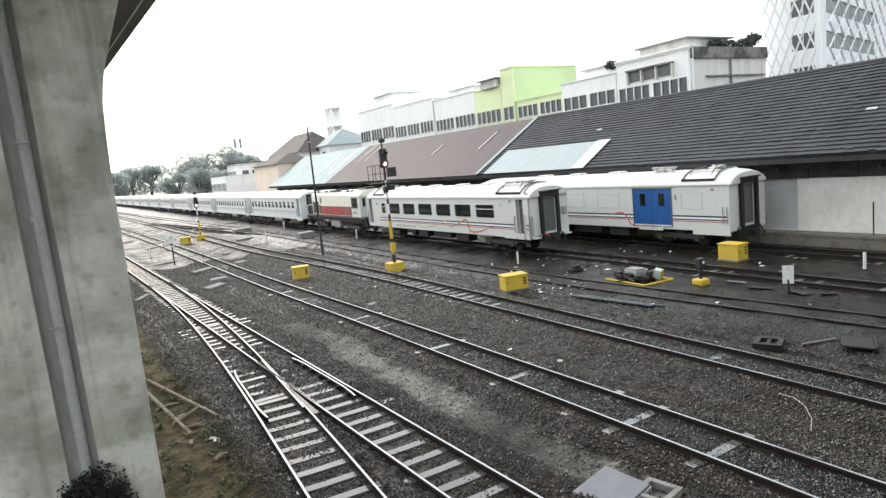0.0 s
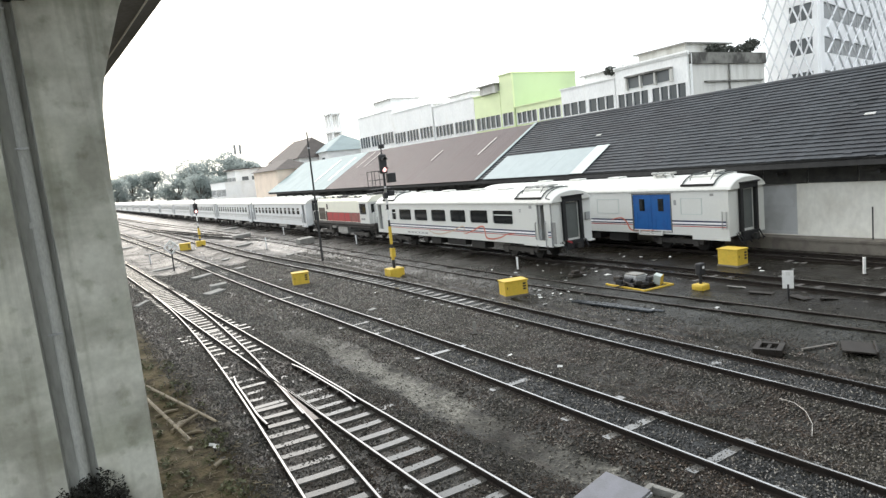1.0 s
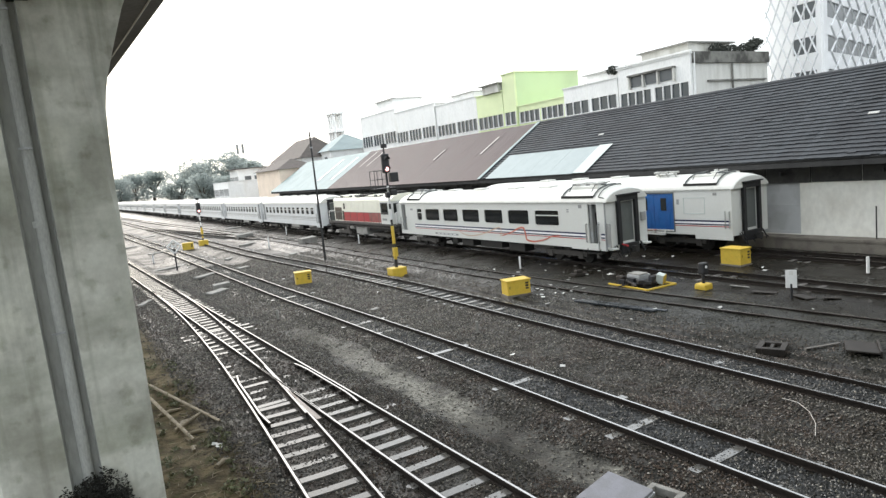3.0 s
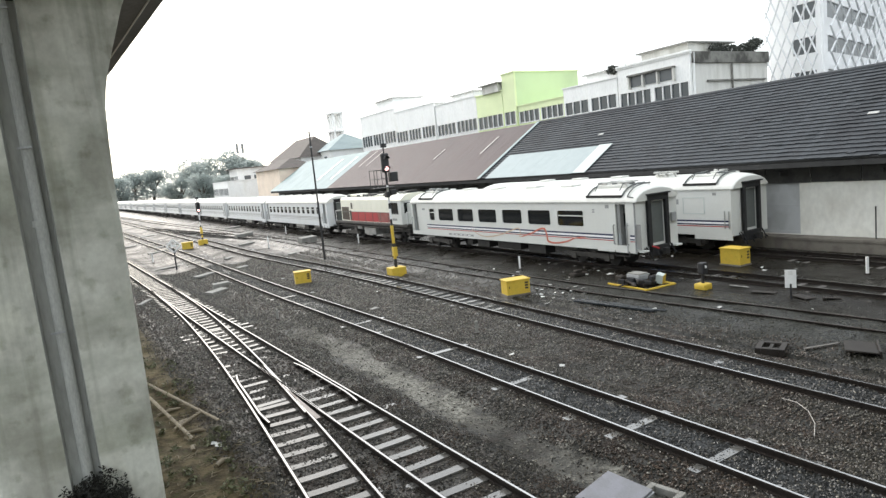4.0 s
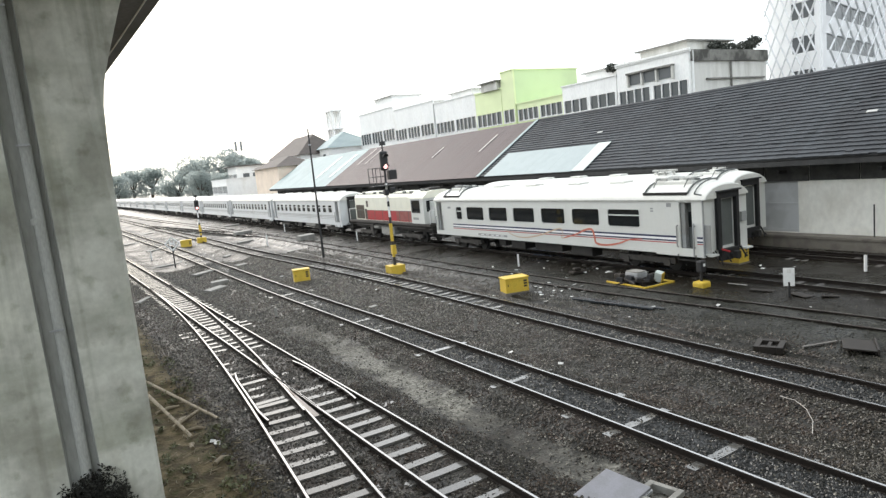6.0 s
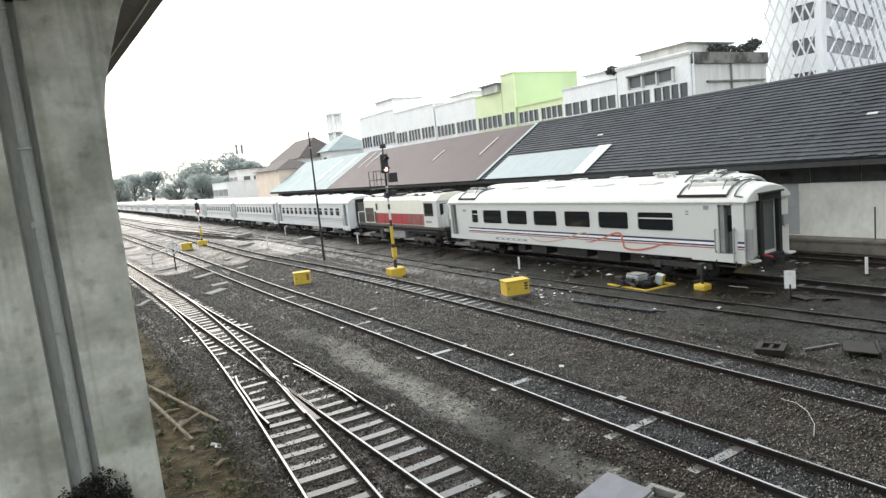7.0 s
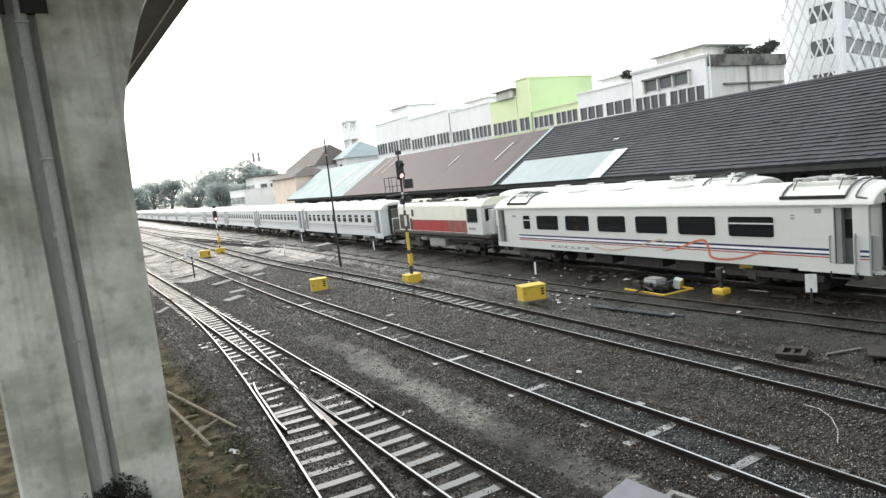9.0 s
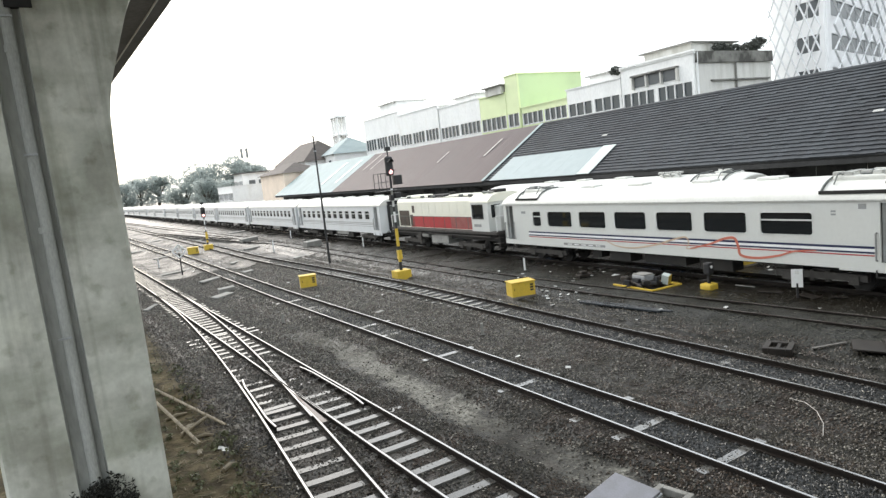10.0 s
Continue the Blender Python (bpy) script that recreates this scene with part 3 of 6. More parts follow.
def sleeper_mesh(name, length, material):
    bm = bmesh.new()
    prof = [(-0.12, -0.2), (-0.1, 0.0), (0.1, 0.0), (0.12, -0.2)]
    a = [bm.verts.new((-length / 2, px, pz)) for px, pz in prof]
    c = [bm.verts.new((0, px, pz - (0.012 if pz == 0 else 0))) for px, pz in prof]
    b = [bm.verts.new((length / 2, px, pz)) for px, pz in prof]
    for r, s in ((a, c), (c, b)):
        for i in range(4):
            bm.faces.new((r[i], r[(i + 1) % 4], s[(i + 1) % 4], s[i]))
    bm.faces.new(a)
    bm.faces.new(b[::-1])
    bmesh.ops.recalc_face_normals(bm, faces=bm.faces)
    me = bpy.data.meshes.new(name)
    bm.to_mesh(me)
    bm.free()
    me.materials.append(material)
    return me


def track(name, label, line, y0, y1, head, tie_mesh, tie_z, jitter, tie_to, spacing=0.62, tie_from=None, seed=1, bare=None):
    t = thing(name, label, "railway track", kind="structure")
    for side in (-GAUGE, GAUGE):
        part("rail", rail_mesh(line, side, y0, y1), (M["rail_rust"], head), t)
    rng = random.Random(seed)
    y = y0 if tie_from is None else tie_from
    while y < tie_to:
        lift = 0.055 if bare and bare[0] < y < bare[1] else 0.0
        ob = new("sleeper", tie_mesh)
        ob.parent = t
        slope = (smooth_line(line, y + 0.5) - smooth_line(line, y - 0.5))
        ob.matrix_basis = pose(smooth_line(line, y) + rng.uniform(-0.04, 0.04), y + rng.uniform(-0.03, 0.03), tie_z + lift + rng.uniform(-jitter, jitter) * (0.3 if lift else 1), 0, rng.uniform(-0.6, 0.6), -math.degrees(slope) + rng.uniform(-0.7, 0.7))
        y += spacing
    return t


def turnout():
    """The near junction: through line, curved line, crossing nose, wing and check rails."""
    tie = sleeper_mesh("sleeper", 1.75, M["sleeper"])
    wide = sleeper_mesh("sleeper", 2.6, M["sleeper"])
    t = track("railway_track", "wet main line track with pale concrete sleepers", MAIN, -12, 160, M["rail_head"], tie, -0.11, 0.006, 120, tie_from=26)
    d = thing("railway_track", "curved branch track leaving the main line at a turnout", "railway track", kind="structure")
    for side in (-GAUGE, GAUGE):
        part("rail", rail_mesh(DIVERGE, side, -12, 39.5), (M["rail_rust"], M["rail_head"]), d)
    rng = random.Random(4)
    y = -4.0
    while y < 26:
        if y < 15.5:
            for line, owner in ((MAIN, t), (DIVERGE, d)):
                ob = new("sleeper", tie)
                ob.parent = owner
                slope = smooth_line(line, y + 0.5) - smooth_line(line, y - 0.5)
                off = 0.12 if owner is t else -0.12
                ob.matrix_basis = pose(smooth_line(line, y) + off + rng.uniform(-0.05, 0.05), y + (0.0 if owner is t else 0.31), -0.112 + rng.uniform(-0.006, 0.006), 0, 0, -math.degrees(slope) + rng.uniform(-1, 1))
        else:
            ob = new("sleeper", wide)
            ob.parent = t
            cx = (smooth_line(MAIN, y) + smooth_line(DIVERGE, y)) / 2
            ob.matrix_basis = pose(cx, y, -0.114 + rng.uniform(-0.008, 0.006), 0, 0, 3 + rng.uniform(-0.8, 0.8))
        y += 0.62
    # crossing nose and wing rails
    bm = bmesh.new()
    nose = [(4.33, 17.0), (4.3, 13.6), (4.17, 13.6)]
    vs = [bm.verts.new((x, yy, 0.004)) for x, yy in nose] + [bm.verts.new((x, yy, -0.13)) for x, yy in nose]
    bm.faces.new(vs[:3])
    bm.faces.new(vs[3:][::-1])
    for i in range(3):
        bm.faces.new((vs[i], vs[(i + 1) % 3], vs[(i + 1) % 3 + 3], vs[i + 3]))
    bmesh.ops.recalc_face_normals(bm, faces=bm.faces)
    part("crossing_nose", bm, M["rail_dull"], t, "polished steel crossing nose")
    wings = [[(4.55, 18.9), (4.24, 15.8), (4.03, 14.2)], [(4.22, 18.9), (4.45, 15.8), (4.5, 14.2)]]
    for pts in wings:
        line = [(yy, x) for x, yy in pts[::-1]]
        part("wing_rail", rail_mesh(line, 0, 14.2, 18.9, 0.6), (M["rail_rust"], M["rail_head"]), t)
    ends = lambda y: -0.07 * max(0, (abs(y - 16.2) - 1.5)) / 0.7
    part("check_rail", rail_mesh(MAIN, GAUGE - 0.1, 14.0, 18.4, 0.4, ends), (M["rail_rust"], M["rail_head"]), t)
    for y in np.arange(14.4, 18.2, 0.62):
        x = smooth_line(MAIN, y) + GAUGE - 0.05
        part("check_block", box((x - 0.16, y - 0.05, -0.1), (x - 0.02, y + 0.05, -0.012), 0.01), M["rail_rust"], t)
    ends2 = lambda y: 0.07 * max(0, (abs(y - 16.4) - 1.5)) / 0.7
    part("check_rail", rail_mesh(DIVERGE, -GAUGE + 0.1, 14.2, 18.6, 0.4, ends2), (M["rail_rust"], M["rail_head"]), d)


def tracks():
    turnout()
    tie = sleeper_mesh("sleeper", 1.75, M["sleeper"])
    dark = sleeper_mesh("sleeper", 2.0, M["sleeper_dark"])
    track("railway_track", "polished wet track with sleepers half buried in ballast", LINE_B, -12, 200, M["rail_head"], tie, -0.144, 0.036, 110, 0.62, -3, 2)
    track("railway_track", "wet track with some pale sleepers showing through ballast", LINE_C, -12, 200, M["rail_head"], tie, -0.15, 0.022, 110, 0.62, -3, 3, bare=(20.5, 38))
    track("railway_track", "dull rusty siding track sunk in dark earth", LINE_D, -12, 200, M["rail_dull"], dark, -0.165, 0.02, 90, 0.7, -3, 4)
    track("railway_track", "crossover track linking two wet lines", LINE_X, 54, 124, M["rail_head"], tie, -0.15, 0.022, 112, 0.62, 62, 9)
    track("railway_track", "dark track carrying the passing train", LINE_E, -60, 460, M["rail_head"], dark, -0.15, 0.02, 130, 0.7, -3, 5)
    track("railway_track", "dull siding track beside the goods shed", LINE_G, -60, 240, M["rail_dull"], dark, -0.155, 0.02, 60, 0.7, -3, 6)


# ---------------------------------------------------------------- viaduct
def viaduct():
    v = thing("viaduct", "grey weathered concrete viaduct pier with recessed drainpipe and deck", "viaduct", kind="structure")
    cx = -0.34
    half = [(-0.4, 1.16), (2.38, 1.16), (2.385, 1.15), (2.405, 1.15), (2.41, 1.16), (4.98, 1.165), (4.985, 1.155), (5.005, 1.155), (5.01, 1.165), (5.6, 1.165), (6.3, 1.19), (6.8, 1.22), (7.1, 1.27),
            (7.31, 1.32), (7.74, 1.46), (8.38, 1.68), (8.7, 1.8), (9.2, 2.05), (9.7, 2.4), (10.05, 2.8)]
    y0, y1, g0, g1, dep = 11.9, 13.9, -0.59, -0.12, 0.14
    ch = 0.05
    bm = bmesh.new()
    rows = []
    for z, h in half:
        up = max(0.0, z - 5.0) / 3.4
        fx = min(cx + h - ch, 0.775 - 0.28 * up)
        fy = y0 + ch + 0.11 * min(1, up)
        lean = 0.06 * max(0.0, 1 - z / 6)
        ring = [(cx - h, fy), (2 * cx - fx, y0), (g0 + lean, y0), (g0 + lean + 0.03, y0 + dep), (g1 + lean - 0.03, y0 + dep), (g1 + lean, y0), (fx, y0), (cx + h, fy),
                (cx + h, y1 - ch), (cx + h - ch, y1), (cx - h + ch, y1), (cx - h, y1 - ch)]
        rows.append([bm.verts.new((x, y, z)) for x, y in ring])
    k = len(rows[0])
    for a, b in zip(rows, rows[1:]):
        for i in range(k):
            f = bm.faces.new((a[i], a[(i + 1) % k], b[(i + 1) % k], b[i]))
            # Recess faces take a darker concrete: their shade is put into the colour
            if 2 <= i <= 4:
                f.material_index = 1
    bmesh.ops.recalc_face_normals(bm, faces=bm.faces)
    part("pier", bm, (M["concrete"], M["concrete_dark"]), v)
    px = -0.33
    bm = rod((px + 0.06, y0 + 0.08, 0.6), (px, y0 + 0.08, 9.9), 0.085, seg=14)
    for z in (5.0, 7.8):
        add_rod(bm, (px, y0 + 0.08, z), (px, y0 + 0.08, z + 0.1), 0.092, seg=14)
    pipe = part("drainpipe", bm, M["pipe"], v, "grey drainpipe in the recess")
    for z in (3.28, 6.22, 8.31):
        part("bracket", box((px - 0.1, y0 - 0.03, z), (px + 0.1, y0 - 0.005, z + 0.03)), M["greymetal"], pipe)
    # Solid black boxes paint the dark of open pockets; nothing is hollowed out
    for a, b in ((-0.95, -0.52), (-0.32, 0.05)):
        part("bearing_pocket", box((a, y0 - 0.02, 8.45), (b, y0 + 0.1, 9.0), 0.01), M["rubber"], v, "dark pocket beside the pipe head")
    # deck, slightly turned against the tracks
    m = Matrix.Translation((3.15, 13.4, 0)) @ pose(0, 0, 0, 0, 0, 3.2)
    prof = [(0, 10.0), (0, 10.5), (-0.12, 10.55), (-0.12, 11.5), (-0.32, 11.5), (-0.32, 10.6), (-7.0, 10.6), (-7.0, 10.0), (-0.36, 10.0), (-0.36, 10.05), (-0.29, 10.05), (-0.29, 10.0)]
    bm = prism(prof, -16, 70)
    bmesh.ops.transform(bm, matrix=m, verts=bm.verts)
    part("deck", bm, M["soffit"], v, "dark concrete deck")
    bm = rod((-0.33, -16, 9.985), (-0.33, 70, 9.985), 0.022, seg=6)
    bmesh.ops.transform(bm, matrix=m, verts=bm.verts)
    part("deck_conduit", bm, M["signwhite"], v, "pale conduit under the deck edge")


def station_hall():
    """Unseen plain block added behind the viewer to shade the near ground."""
    h = thing("station_hall", "plain grey block on columns, unseen, added to shade the near ground", "building", kind="structure")
    for lo, hi in (((2.5, -2.8), (48.0, -2.5)), ((2.5, -26.0), (2.8, -2.8)), ((47.7, -26.0), (48.0, -2.8)), ((2.8, -26.0), (47.7, -25.7))):
        part("wall", box((*lo, 4.9), (*hi, 13.5)), M["concrete"], h)
    part("floor_slab", box((2.5, -26.0, 4.5), (48.0, -2.5, 4.9)), M["concrete"], h)
    part("roof", box((2.2, -26.3, 13.5), (48.3, -2.2, 13.75)), M["soffit"], h)
    for x in (7.4, 11.3, 16.2, 24.5, 33.0, 46.0):
        for y in (-4.0, -24.0):
            part("column", box((x - 0.35, y - 0.35, -0.6), (x + 0.35, y + 0.35, 4.5), 0.04), M["concrete"], h)


def leaf_cloud(count, centre, radii, size, seed, ground=None, shell=0.35):
    """Small folded leaves spread through an uneven ellipsoid."""
    rng = np.random.default_rng(seed)
    verts, faces = [], []
    for _ in range(count):
        d = rng.normal(size=3)
        d /= np.linalg.norm(d)
        r = shell + (1 - shell) * rng.random() ** 0.5
        r *= 0.78 + 0.45 * noise.noise(Vector((*(d * 1.8), )) + Vector((seed, 0, 0)))
        p = np.array(centre) + d * r * np.array(radii)
        a, b = rng.normal(size=3), rng.normal(size=3)
        a /= np.linalg.norm(a)
        b -= a * a.dot(b)
        b /= np.linalg.norm(b)
        s = size * rng.uniform(0.6, 1.4)
        k = len(verts)
        verts += [tuple(p - a * s), tuple(p + b * s * 0.45), tuple(p + a * s), tuple(p - b * s * 0.45)]
        faces += [(k, k + 1, k + 2, k + 3)]
    return verts, faces


def mesh_object(name, verts, faces, material, parent=None, label=""):
    me = bpy.data.meshes.new(name)
    me.from_pydata(verts, [], faces)
    me.materials.append(material)
    ob = new(name, me)
    ob.parent = parent
    if label:
        ob["label"] = label
    return ob


# ---------------------------------------------------------------- goods shed
EAVE_X, EAVE_Z, RIDGE_X, RIDGE_Z = 28.55, 3.95, 35.0, 7.98
PITCH = math.atan2(RIDGE_Z - EAVE_Z, RIDGE_X - EAVE_X)


def on_roof(u, y, lift=0.0):
    """A point u metres up the slope from the eave."""
    return (EAVE_X + u * math.cos(PITCH) - lift * math.sin(PITCH), y, EAVE_Z + u * math.sin(PITCH) + lift * math.cos(PITCH))


def roof_slab(y0, y1, u0, u1, lift, thick):
    bm = bmesh.new()
    lo = [bm.verts.new(on_roof(u, y, lift)) for u, y in ((u0, y0), (u1, y0), (u1, y1), (u0, y1))]
    hi = [bm.verts.new(on_roof(u, y, lift + thick)) for u, y in ((u0, y0), (u1, y0), (u1, y1), (u0, y1))]
    bm.faces.new(lo[::-1])
    bm.faces.new(hi)
    for i in range(4):
        bm.faces.new((lo[i], lo[(i + 1) % 4], hi[(i + 1) % 4], hi[i]))
    bmesh.ops.recalc_face_normals(bm, faces=bm.faces)
    return bm


def tile_course(y0, y1, u, pitch, rng):
    """A course of overlapping tiles, each slightly uneven, as one mesh."""
    verts, faces = [], []
    w = 0.34
    y = y0
    while y < y1:
        b = min(y + w - 0.003, y1)
        l0 = 0.075 + (rng.uniform(0.0, 0.03) if rng.random() < 0.05 else rng.uniform(-0.006, 0.006))
        skew = rng.uniform(-0.016, 0.016)
        du = rng.uniform(-0.07, 0.05) if rng.random() < 0.09 else rng.uniform(-0.012, 0.012)
        k = len(verts)
        verts += [on_roof(u + du, y, l0), on_roof(u + du + skew, b, l0), on_roof(u + pitch + 0.03, b, 0.012), on_roof(u + pitch + 0.03, y, 0.012),
                  on_roof(u + du, y, l0 - 0.07), on_roof(u + du + skew, b, l0 - 0.07)]
        faces += [(k, k + 1, k + 2, k + 3), (k + 4, k + 5, k + 1, k)]
        y += w
    return verts, faces


def shed():
    s = thing("goods_shed", "long goods shed with dark tiled and rusty metal roofs", "shed", kind="structure")
    length = math.hypot(RIDGE_X - EAVE_X, RIDGE_Z - EAVE_Z)
    rng = random.Random(8)
    roof = part("roof", roof_slab(-14, 42.4, 0, length, -0.14, 0.13), M["darkwood"], s)
    n = 24
    for i in range(n):
        v, f = tile_course(-14, 42.4, i * length / n, length / n, rng)
        ob = mesh_object("tile_course", v, f, M["slate"], roof)
        ob["kind"] = "stuff"
    part("ridge_cap", rod((RIDGE_X, -14, RIDGE_Z + 0.02), (RIDGE_X, 42.4, RIDGE_Z + 0.02), 0.13, seg=10), M["slate"], s)
    back = bmesh.new()
    add_prism(back, [(RIDGE_X, RIDGE_Z), (RIDGE_X + 7, EAVE_Z), (RIDGE_X + 7, EAVE_Z - 0.12), (RIDGE_X, RIDGE_Z - 0.12)], -14, 101)
    part("rear_roof", back, M["slate"], s)
    # two odd slipped tiles
    for u, y in ((3.15, 15.0), (4.3, 32.6)):
        part("loose_tile", roof_slab(y - 0.2, y + 0.25, u, u + 0.16, 0.06, 0.03), M["litter"], roof, "pale broken tile")
    # pale metal sheets laid over the tiles at the eave
    for a, b in ((31.6, 34.05), (34.05, 36.5), (36.5, 38.95), (38.95, 41.4)):
        part("metal_sheet", roof_slab(a, b - 0.015, -0.12, 2.85, 0.09, 0.03), M["sheetpale"], roof, "pale green corrugated metal sheet")
    part("metal_sheet", roof_slab(30.4, 31.55, -0.1, 2.95, 0.11, 0.03), M["sheetlight"], roof, "white metal sheet")
    part("edge_strip", roof_slab(42.2, 42.55, -0.1, length, 0.1, 0.05), M["paleroof"], roof, "pale flashing between the roofs")
    # rusty metal roof, sheet by sheet
    red = part("metal_roof", roof_slab(42.55, 76.0, 0, length, -0.12, 0.1), M["darkwood"], s)
    y = 42.55
    while y < 75.9:
        b = min(y + 1.02, 76.0)
        bm = roof_slab(y, b, -0.1, length + 0.05, 0.0, 0.035)
        for r in np.arange(y + 0.12, b - 0.05, 0.3):
            p0, p1 = on_roof(-0.1, r, 0.04), on_roof(length, r, 0.04)
            add_rod(bm, p0, p1, 0.012, seg=4)
        part("roof_sheet", bm, M["redroof"], red)
        y += 1.02
    for y, u0, u1 in ((46.4, 3.7, 6.2), (54.4, 3.6, 5.3), (71.0, 4.0, 6.9), (73.2, 4.0, 7.3)):
        part("skylight_sheet", roof_slab(y, y + 0.22, u0, u1, 0.075, 0.02), M["skylight"], red, "pale translucent roof sheet")
    # pale metal roof
    pale = part("metal_roof", roof_slab(76.0, 101.0, 0, length, -0.12, 0.1), M["darkwood"], s)
    y = 76.0
    while y < 100.9:
        part("roof_sheet", roof_slab(y, y + 0.99, -0.1, length + 0.05, 0.0, 0.035), M["paleroof"], pale)
        y += 1.0
    for y in (78.0, 83.0):
        part("skylight_sheet", roof_slab(y, y + 0.7, 1.8, 6.6, 0.07, 0.02), M["whitewall"], pale, "white roof sheet")
    # fascia, rafters, wall, platform
    part("fascia", box((EAVE_X + 0.02, -14, EAVE_Z - 0.32), (EAVE_X + 0.08, 101, EAVE_Z - 0.1)), M["darkwood"], s)
    for y in np.arange(-12, 98, 2.2):
        bm = bmesh.new()
        add_rod(bm, (EAVE_X + 0.15, y, EAVE_Z - 0.2), (29.75, y, EAVE_Z + 0.2), 0.06, seg=4)
        part("bracket", bm, M["darkwood"], s)
    wall = bmesh.new()
    holes = [(17.55, 19.5, 0.42, 2.95)] + [(y, y + 2.2, 0.5, 3.2) for y in (24, 34, 46, 58, 70)]
    wall_panel(wall, (29.75, -14, -0.4), (30.0, 101, 4.5), holes)
    w = part("wall", wall, M["shedwall"], s, "stained limewashed wall")
    for a, b, c, d in holes:
        bm = bmesh.new()
        add_box(bm, (29.85, a, c), (29.92, b, d))
        for z in (c + 0.1, (c + d) / 2 + 0.1, d - 0.1):
            add_box(bm, (29.815, a + 0.04, z - 0.04), (29.845, b - 0.04, z + 0.04))
        part("shed_door", bm, M["doorpale"], w, "grey sheet-steel door")
    # Upper boards coloured near black to carry the shadow of the eave
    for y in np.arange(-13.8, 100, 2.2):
        part("upper_boarding", box((29.69, y, 2.82 + 0.05 * math.sin(y * 3.1)), (29.74, y + 2.16, 4.4)), M["eaveshade"], w, "near-black upper boarding, eave shadow put into its colour")
    for y in np.arange(-12.7, 100, 4.4):
        part("eave_strut", box((29.05, y - 0.06, 3.25), (29.68, y + 0.06, 3.4)), M["darkwood"], s)
    for y in np.arange(-13.5, 16, 3.3):
        part("wall_buttress", box((29.70, y, 0.4), (29.745, y + 0.22, 2.8)), M["shedwall"], w)
    part("post", rod((29.4, 14.1, 0.35), (29.4, 14.1, 1.8), 0.03), M["darkwood"], s)
    add = box((28.9, -40, -0.4), (29.75, 101, 0.4), 0.03)
    add_box(add, (28.85, -40, 0.3), (28.91, 101, 0.41))
    part("platform", add, M["platform"], s, "low dirty platform edge")
    part("gable", prism([(29.9, 4.4), (35, 7.6), (41.5, 4.2)], 100.6, 100.9), M["shedwall"], s)
    part("rear_wall", box((41.6, -14, -0.4), (41.8, 101, 4.0)), M["shedwall"], s)


# ---------------------------------------------------------------- rolling stock
RW = 1.32
ROOF_PROFILE = [(x * RW / 1.49, z) for x, z in ((-1.49, 2.99), (-1.47, 3.08), (-1.38, 3.2), (-1.2, 3.36), (-0.95, 3.5), (-0.6, 3.6), (-0.25, 3.65), (0.25, 3.65), (0.6, 3.6), (0.95, 3.5), (1.2, 3.36),
                (1.38, 3.2), (1.47, 3.08), (1.49, 2.99))]


def strip(y0, y1, z0, z1, proud=0.006):
    return box((-RW - proud, y0, z0), (-RW + 0.01, y1, z1))


def ribbon(points, width, proud=0.012):
    """A flat painted ribbon on the coach's side through (y, z) points."""
    bm = bmesh.new()
    fine = []
    n = len(points)
    for i in range(n - 1):
        p0, p1, p2, p3 = (points[max(0, min(n - 1, j))] for j in (i - 1, i, i + 1, i + 2))
        for k in range(8):
            t = k / 8
            fine.append([0.5 * (2 * b + (c - a) * t + (2 * a - 5 * b + 4 * c - d) * t * t + (3 * b - a - 3 * c + d) * t ** 3) for a, b, c, d in zip(p0, p1, p2, p3)])
    fine.append(list(points[-1]))
    prev = None
    for i, (y, z) in enumerate(fine):
        a, b = fine[max(0, i - 1)], fine[min(len(fine) - 1, i + 1)]
        ty, tz = b[0] - a[0], b[1] - a[1]
        k = math.hypot(ty, tz) or 1
        s = i / (len(fine) - 1)
        w = width * (0.35 + 0.65 * math.sin(math.pi * min(1, max(0.0, s)) ** 0.8)) / 2
        oy, oz = -tz / k * w, ty / k * w
        cur = [bm.verts.new((-RW - proud, y + oy, z + oz)), bm.verts.new((-RW - proud, y - oy, z - oz))]
        if prev:
            bm.faces.new((prev[0], prev[1], cur[1], cur[0]))
        prev = cur
    r = bmesh.ops.extrude_face_region(bm, geom=bm.faces[:])
    for e in r["geom"]:
        if isinstance(e, bmesh.types.BMVert):
            e.co.x += 0.01
    bmesh.ops.recalc_face_normals(bm, faces=bm.faces)
    return bm


def bogie(parent, y):
    b = part("bogie", box((-1.05, y - 1.5, 0.38), (-0.85, y + 1.5, 0.62), 0.02), M["bogie"], parent)
    bm = bmesh.new()
    add_box(bm, (0.85, y - 1.5, 0.38), (1.05, y + 1.5, 0.62), 0.02)
    add_box(bm, (-0.9, y - 0.3, 0.4), (0.9, y + 0.3, 0.68))
    for sx in (-0.96, 0.96):
        add_rod(bm, (sx, y - 0.25, 0.3), (sx, y - 0.25, 0.66), 0.09)
        add_rod(bm, (sx, y + 0.25, 0.3), (sx, y + 0.25, 0.66), 0.09)
        for dy in (-1.1, 1.1):
            add_box(bm, (sx - 0.13, y + dy - 0.16, 0.28), (sx + 0.13, y + dy + 0.16, 0.56), 0.02)
    part("bogie_frame", bm, M["bogie"], b)
    for dy in (-1.1, 1.1):
        bm = bmesh.new()
        for sx in (-0.53, 0.53):
            add_rod(bm, (sx - 0.06, y + dy, 0.39), (sx + 0.06, y + dy, 0.39), 0.385, seg=20)
            add_rod(bm, (sx - 0.085 * (1 if sx > 0 else -1) - 0.015, y + dy, 0.39), (sx - 0.085 * (1 if sx > 0 else -1) + 0.015, y + dy, 0.39), 0.42, seg=20)
        add_rod(bm, (-0.7, y + dy, 0.39), (0.7, y + dy, 0.39), 0.07)
        part("wheelset", bm, M["under"], b)


